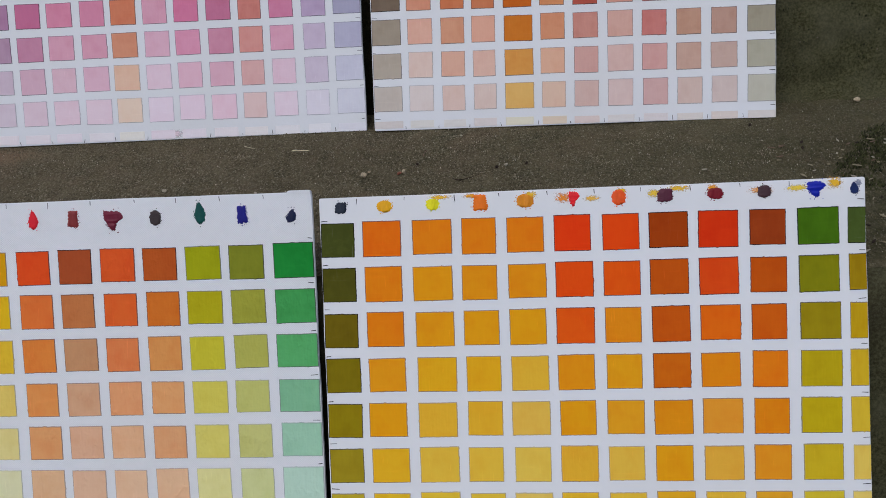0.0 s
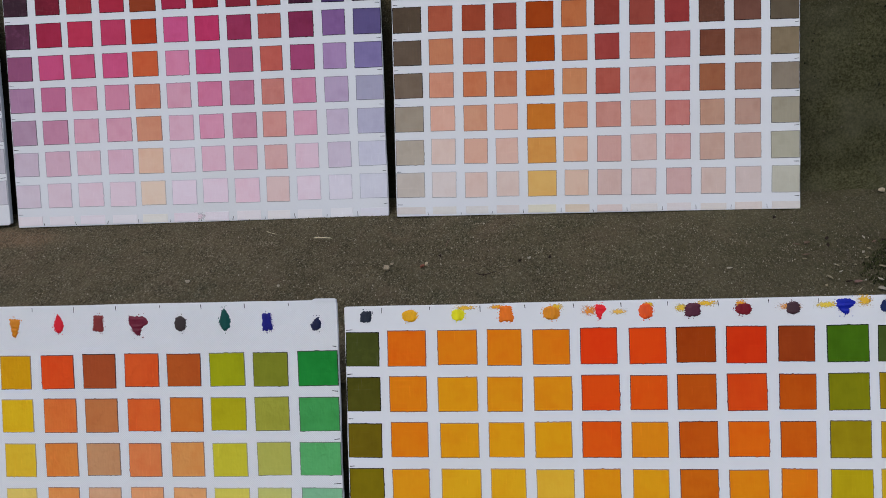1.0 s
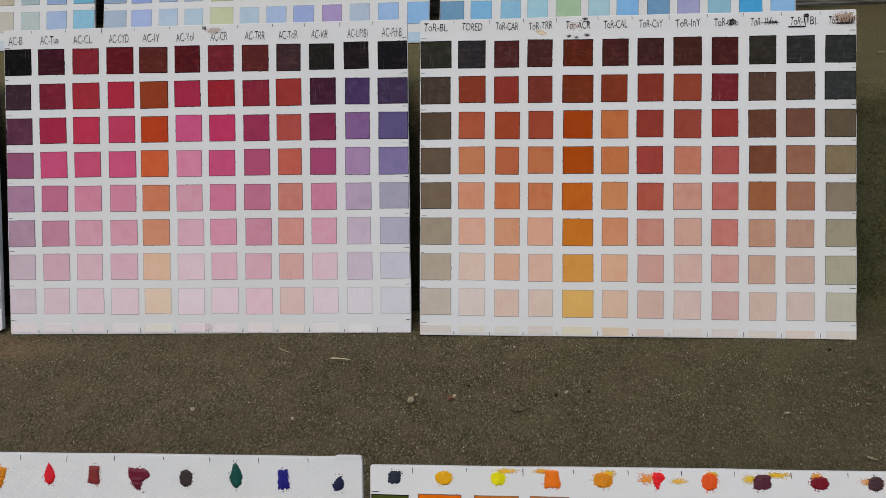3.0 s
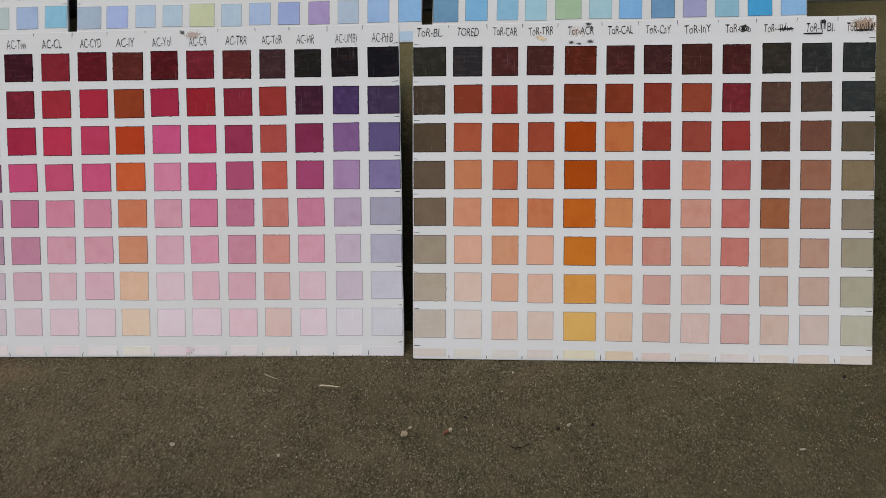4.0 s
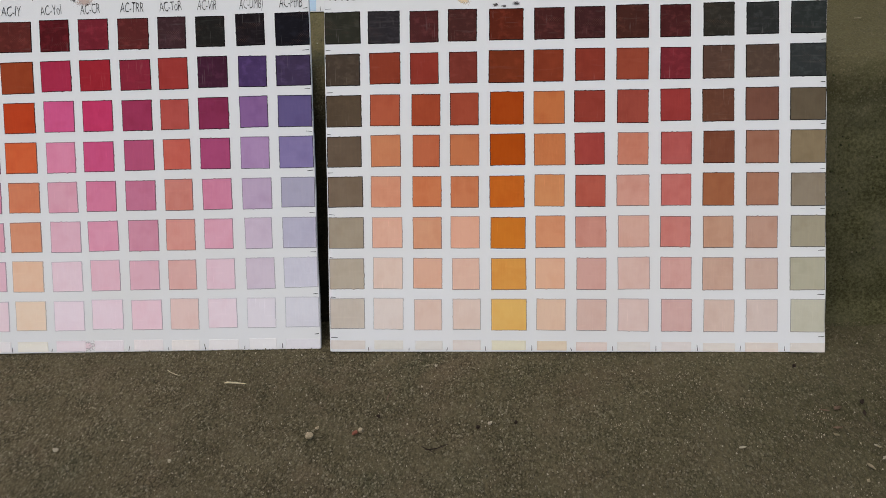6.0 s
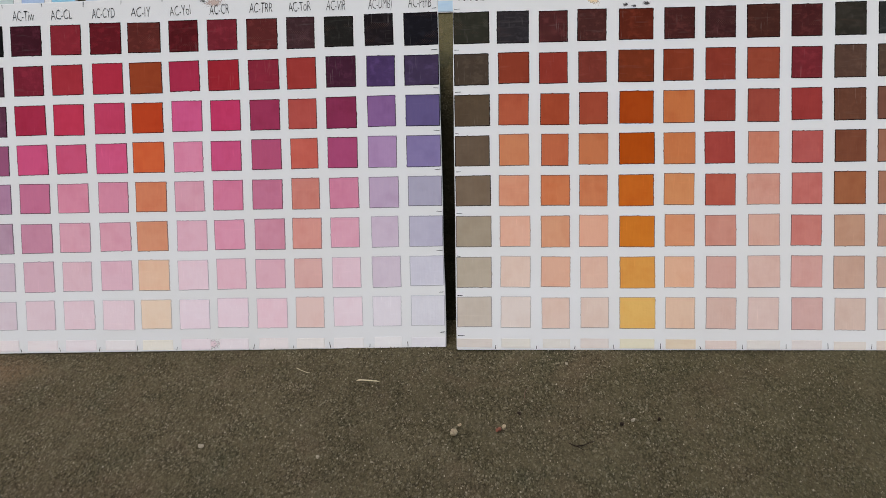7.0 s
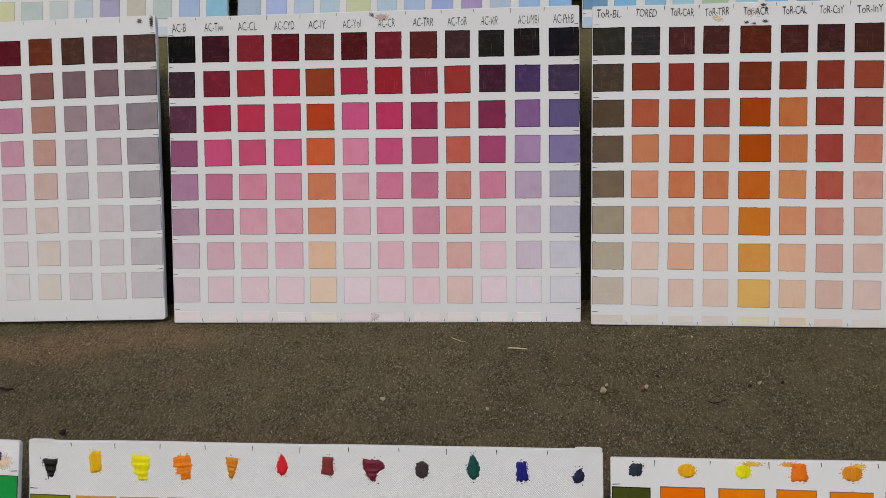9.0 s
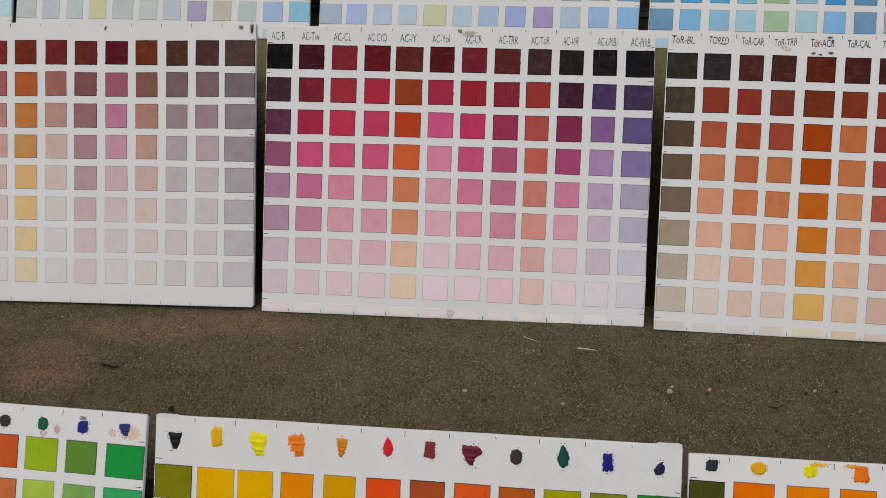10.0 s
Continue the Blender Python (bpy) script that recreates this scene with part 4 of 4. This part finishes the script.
def twig(label, x, y, z, length, thick, turn, mat, seed, bend=0.12):
    """A bent stalk, thicker at one end."""
    rng = random.Random(seed)
    verts, faces, k, n = [], [], 6, 9
    for i in range(n):
        u = i / (n - 1)
        cx, cy = (u - 0.5) * length, bend * length * math.sin(3.1 * u + seed) + rng.uniform(-1, 1) * thick * 0.2
        r = thick * 0.5 * (1 - 0.55 * u) * (0.35 if i in (0, n - 1) else 1)
        for j in range(k):
            a = 2 * math.pi * j / k
            verts.append((cx, cy + r * math.cos(a), thick * 0.5 + r * math.sin(a)))
    for i in range(n - 1):
        for j in range(k):
            a, b = i * k + j, i * k + (j + 1) % k
            faces.append((a, a + k, b + k, b))
    faces += [tuple(range(k)), tuple(reversed(range((n - 1) * k, n * k)))]
    ob = solid("twig", verts, [tuple(reversed(f)) for f in faces], [mat], None, None, True)
    ob.matrix_world = pose(x, y, z + 0.0002, 0, 0, turn)
    return tagged(ob, label, "twig")


def leaf(label, x, y, z, length, width, turn, mat, seed):
    """A small curled dry leaf with some thickness."""
    rng = random.Random(seed)
    length, width = 0.60 * length, 0.60 * width
    n, verts, faces = 7, [], []
    curl = rng.uniform(0.15, 0.3)
    for side in (0, 1):
        for i in range(n):
            u = i / (n - 1)
            w = width * 0.5 * math.sin(math.pi * (0.06 + 0.9 * u) ** 0.8)
            for q in (-1, 0, 1):
                verts.append(((u - 0.5) * length, q * w + 0.1 * width * math.sin(4 * u), 0.0006 + abs(q) * curl * width + 0.12 * length * (u - 0.5) ** 2 + (0.0005 if side else 0)))
    for side in (0, 1):
        for i in range(n - 1):
            for q in range(2):
                a = side * n * 3 + i * 3 + q
                f = (a, a + 3, a + 4, a + 1)
                faces.append(f if side else tuple(reversed(f)))
    rim = [3 * i for i in range(n)] + [3 * i + 2 for i in reversed(range(n))]
    m = len(rim)
    for i in range(m):
        a, b = rim[i], rim[(i + 1) % m]
        faces.append((a, b, b + 3 * n, a + 3 * n))
    ob = solid("leaf", verts, faces, [mat], None, None, True)
    ob.matrix_world = pose(x, y, z, 0, 0, turn)
    return tagged(ob, label, "leaf")


stone("pebble", "pale tan pebble lying on the concrete step", 0.0125, -0.111, 0, (0.0065, 0.006, 0.007), STONE, 1)
stone("pebble", "small pale pebble beside a tan pebble", 0.016, -0.100, 0, (0.004, 0.0025, 0.0025), STONE, 2)
stone("pebble", "reddish pebble on the concrete step", 0.0455, -0.105, 0, (0.007, 0.004, 0.004), RUST_STONE, 3)
stone("pebble", "tan pebble beside a reddish one", 0.0495, -0.103, 0, (0.004, 0.004, 0.005), STONE, 4)
stone("pebble", "white chip of stone on the concrete step", -0.175, -0.130, 0, (0.006, 0.004, 0.0035), CHALK, 5)
stone("pebble", "tiny white chip of stone on the step", -0.084, -0.139, 0, (0.003, 0.003, 0.003), CHALK, 6)
stone("soil_crumb", "dark crumb of soil on the concrete step", 0.1365, -0.0955, 0, (0.0042, 0.0035, 0.003), BARK, 7, "soil crumb")
stone("soil_crumb", "dark crumb of soil on the concrete step", 0.164, -0.090, 0, (0.0038, 0.003, 0.003), BARK, 8, "soil crumb")
stone("soil_crumb", "dark crumb of soil on the concrete step", 0.060, -0.085, 0, (0.004, 0.003, 0.0025), BARK, 9, "soil crumb")
stone("soil_crumb", "dark crumb of soil beside a chart", 0.382, -0.016, 0, (0.0042, 0.004, 0.003), BARK, 10, "soil crumb")
stone("soil_crumb", "dark crumb of soil behind a front chart", -0.435, -0.191, 0, (0.007, 0.007, 0.005), BARK, 11, "soil crumb")
stone("pebble", "pale chip of stone beside dark crumbs", 0.145, -0.091, 0, (0.005, 0.003, 0.003), CHALK, 12)
stone("pebble", "pale chip of stone near a chart's foot", 0.098, -0.020, 0, (0.004, 0.003, 0.002), CHALK, 13)
twig("yellow bent straw stalk lying on the step", -0.0625, -0.0475, 0, 0.019, 0.0017, 4, STRAW, 1, 0.07)
twig("thin pale straw lying on the step", -0.119, -0.034, 0, 0.015, 0.0007, -12, STRAW, 2)
twig("short dark stick lying on the step", -0.522, -0.133, 0, 0.022, 0.0034, -6, BARK, 3, 0.05)
twig("thin dark forked stalk on the step", 0.108, -0.118, 0, 0.018, 0.0010, 10, BARK, 4)
twig("thin dark stalk on the step", 0.102, -0.122, 0, 0.014, 0.0008, -50, BARK, 5)
twig("thin brown stalk on the step", 0.066, -0.060, 0, 0.016, 0.0009, 75, DRY_LEAF, 6)
leaf("pale curled dry leaf on the concrete step", 0.323, -0.113, 0, 0.0085, 0.0036, 15, CHALK, 1)
leaf("small tan leaf scrap on the step", -0.478, -0.058, 0, 0.010, 0.004, 35, DULL_LEAF, 2)
leaf("dry brown leaf on mossy concrete", 0.385, -0.163, 0, 0.012, 0.007, 80, DRY_LEAF, 3)
leaf("pale dry leaf on mossy concrete", 0.372, -0.168, 0, 0.014, 0.004, -25, DULL_LEAF, 4)
leaf("pinkish dry leaf on mossy concrete", 0.425, -0.138, 0, 0.012, 0.006, 20, PINK_LEAF, 5)
leaf("pale dry leaf on mossy concrete", 0.441, -0.150, 0, 0.012, 0.008, -30, CHALK, 6)
leaf("narrow pale leaf on mossy concrete", 0.404, -0.130, 0, 0.012, 0.004, -55, DULL_LEAF, 7)
leaf("narrow pale leaf on mossy concrete", 0.454, -0.112, 0, 0.013, 0.004, -20, DULL_LEAF, 8)
leaf("brown leaf scrap among moss", 0.400, -0.068, 0, 0.011, 0.006, 30, DRY_LEAF, 9)
leaf("dark leaf scrap among moss", 0.420, -0.060, 0, 0.010, 0.005, 65, BARK, 10)
leaf("tan leaf scrap lying on the upper step", 0.470, 0.225, HIGH, 0.011, 0.005, 10, DULL_LEAF, 11)
stone("pebble", "grey pebble caught on the mossy riser's foot", 0.500, 0.040, 0, (0.009, 0.007, 0.006), STONE, 21)


def scatter(name, label, count, seed, size, area, mat, sides=4):
    """Loose grains strewn over a tread, joined into one mesh."""
    rng = np.random.RandomState(seed)
    x0, x1, y0, y1, z = area
    x, y = rng.uniform(x0, x1, count), rng.uniform(y0, y1, count)
    r = size * (0.45 + 1.0 * rng.rand(count) ** 6)
    a = rng.rand(count)[:, None] * 6.28 + 6.283 * np.arange(sides)[None, :] / sides
    rr = r[:, None] * rng.uniform(0.6, 1.2, (count, sides))
    base = np.stack([x[:, None] + rr * np.cos(a), y[:, None] + rr * np.sin(a), np.full((count, sides), z - 0.0016)], -1)
    tip = np.stack([x + rng.uniform(-0.3, 0.3, count) * r, y + rng.uniform(-0.3, 0.3, count) * r, z - 0.0008 + r * rng.uniform(0.5, 1.2, count)], -1)
    verts = np.concatenate([base, tip[:, None, :]], 1).reshape(-1, 3).tolist()
    b = (sides + 1) * np.arange(count)
    faces = [(int(q) + k, int(q) + (k + 1) % sides, int(q) + sides) for q in b for k in range(sides)]
    ob = solid(name, verts, faces, [mat])
    return tagged(ob, label, "grit", kind="stuff")


scatter("grit", "loose sand grains and grit on the middle step", 70000, 1, 0.00062, (-0.80, 0.62, -0.275, 0.05, 0.0005), GRIT)
scatter("grit", "loose sand grains and grit on the upper step", 2500, 2, 0.0008, (-0.60, 0.75, 0.14, 0.48, HIGH + 0.0005), GRIT)

scatter("grit", "sparse pale sand grains on the middle step", 1500, 5, 0.00062, (-0.35, 0.46, -0.26, 0.0, 0.0008), CHALK)


def sand_patches():
    """Small drifts of pale sand left on the tread."""
    rng = np.random.RandomState(77)
    verts, faces = [], []
    spots = [(0.291, -0.027), (0.264, -0.050), (0.100, -0.022), (0.200, -0.130), (-0.120, -0.055), (0.24, -0.09), (0.385, -0.075), (0.07, -0.135)]
    spots += [(rng.uniform(-0.6, 0.45), rng.uniform(-0.25, -0.01)) for _ in range(34)]
    for q, (cx, cy) in enumerate(spots):
        spread = rng.uniform(0.003, 0.008)
        for _ in range(46 if q < 8 else rng.randint(6, 24)):
            x, y = cx + rng.normal() * spread * 1.5, cy + rng.normal() * spread
            r = rng.uniform(0.0003, 0.0007)
            a0, k0 = rng.rand() * 6.28, len(verts)
            for k in range(4):
                rr = r * rng.uniform(0.6, 1.3)
                verts.append((x + rr * math.cos(a0 + 1.571 * k), y + rr * math.sin(a0 + 1.571 * k), -0.0012))
            verts.append((x, y, 0.0003 * r / 0.0005))
            faces += [(k0 + k, k0 + (k + 1) % 4, k0 + 4) for k in range(4)]
    ob = solid("sand", verts, faces, [CHALK_SAND])
    tagged(ob, "thin drifts of pale sand on the step", "sand", kind="stuff")


sand_patches()


def moss_tufts():
    """Low moss on the riser's east end and along the east part of the tread."""
    rng = np.random.RandomState(8)
    verts, faces = [], []

    def tuft(p, nrm, r):
        p, nrm = Vector(p), Vector(nrm).normalized()
        t = nrm.orthogonal().normalized()
        s = nrm.cross(t)
        b = len(verts)
        rot = rng.rand() * 6.28
        for k in range(5):
            a = rot + 6.283 * k / 5
            q = p + (t * math.cos(a) + s * math.sin(a)) * r * rng.uniform(0.6, 1.2) - nrm * 0.0012
            verts.append(tuple(q))
        verts.append(tuple(p + nrm * r * rng.uniform(0.5, 1.2) + t * r * rng.uniform(-0.5, 0.5)))
        for k in range(5):
            faces.append((b + k, b + (k + 1) % 5, b + 5))

    for _ in range(900):                       # on the upper riser
        x = 0.40 + 0.35 * rng.rand() if rng.rand() < 0.85 else rng.uniform(-0.45, 0.45)
        u = rng.rand()
        if value_noise(np.array([x]), np.array([u]), 0.03, 31)[0] < -0.12 + 0.2 * (u - 0.6):
            continue
        tuft((x, NOSE_2 - 0.046 + 0.043 * u + 0.052 * min(x, 0), 0.012 + u * (RISE - 0.022)), (0, -0.97, 0.2), 0.0006 + 0.0007 * rng.rand())
    for _ in range(36000):                      # on the tread
        x, y = 0.40 + 0.26 * rng.rand(), rng.uniform(-0.285, 0.03)
        k = value_noise(np.array([x]), np.array([y]), 0.045, 32)[0] * 1.1 + value_noise(np.array([x]), np.array([y]), 0.012, 33)[0] * 0.5 + 4.0 * (x - 0.475) - 1.2 * abs(y + 0.12) + 0.05 * rng.randn()
        if k < 0.0:
            continue
        tuft((x, y, 0.0), (0, 0, 1), 0.0006 + 0.0009 * rng.rand() ** 2)
    ob = solid("moss", verts, faces, [MOSS])
    tagged(ob, "low dark green moss on the steps' end", "moss", kind="stuff")


moss_tufts()


def leaf_litter():
    """Crumbled leaf and bark bits in the mossy corner."""
    rng = random.Random(12)
    mats = [BARK, DRY_LEAF, DULL_LEAF, CHALK, DULL_LEAF, DRY_LEAF]
    verts, faces, slots = [], [], []
    for _ in range(420):
        x, y = 0.37 + 0.3 * rng.random() ** 0.7, rng.uniform(-0.27, -0.055)
        if rng.random() > 0.25 + 3.0 * (x - 0.37):
            continue
        a, l, w = rng.uniform(0, 6.28), rng.uniform(0.0012, 0.004), rng.uniform(0.0006, 0.0016)
        dx, dy, k, s = math.cos(a), math.sin(a), len(verts), rng.randrange(6)
        tilt = rng.uniform(-0.4, 0.6) * l
        for z in (0.0, 0.0006):
            for u, v in ((-1, -0.3), (0, -1), (1, 0.1), (0.1, 1)):
                verts.append((x + dx * u * l - dy * v * w, y + dy * u * l + dx * v * w, 0.0004 + z + max(0.0, tilt * u + 0.0006)))
        faces += [(k + 3, k + 2, k + 1, k), (k + 4, k + 5, k + 6, k + 7)] + [(k + i, k + (i + 1) % 4, k + 4 + (i + 1) % 4, k + 4 + i) for i in range(4)]
        slots += [s] * 6
    ob = solid("leaf_litter", verts, faces, mats, None, slots)
    tagged(ob, "crumbled leaf and bark bits on mossy concrete", "leaf litter", kind="stuff")


leaf_litter()
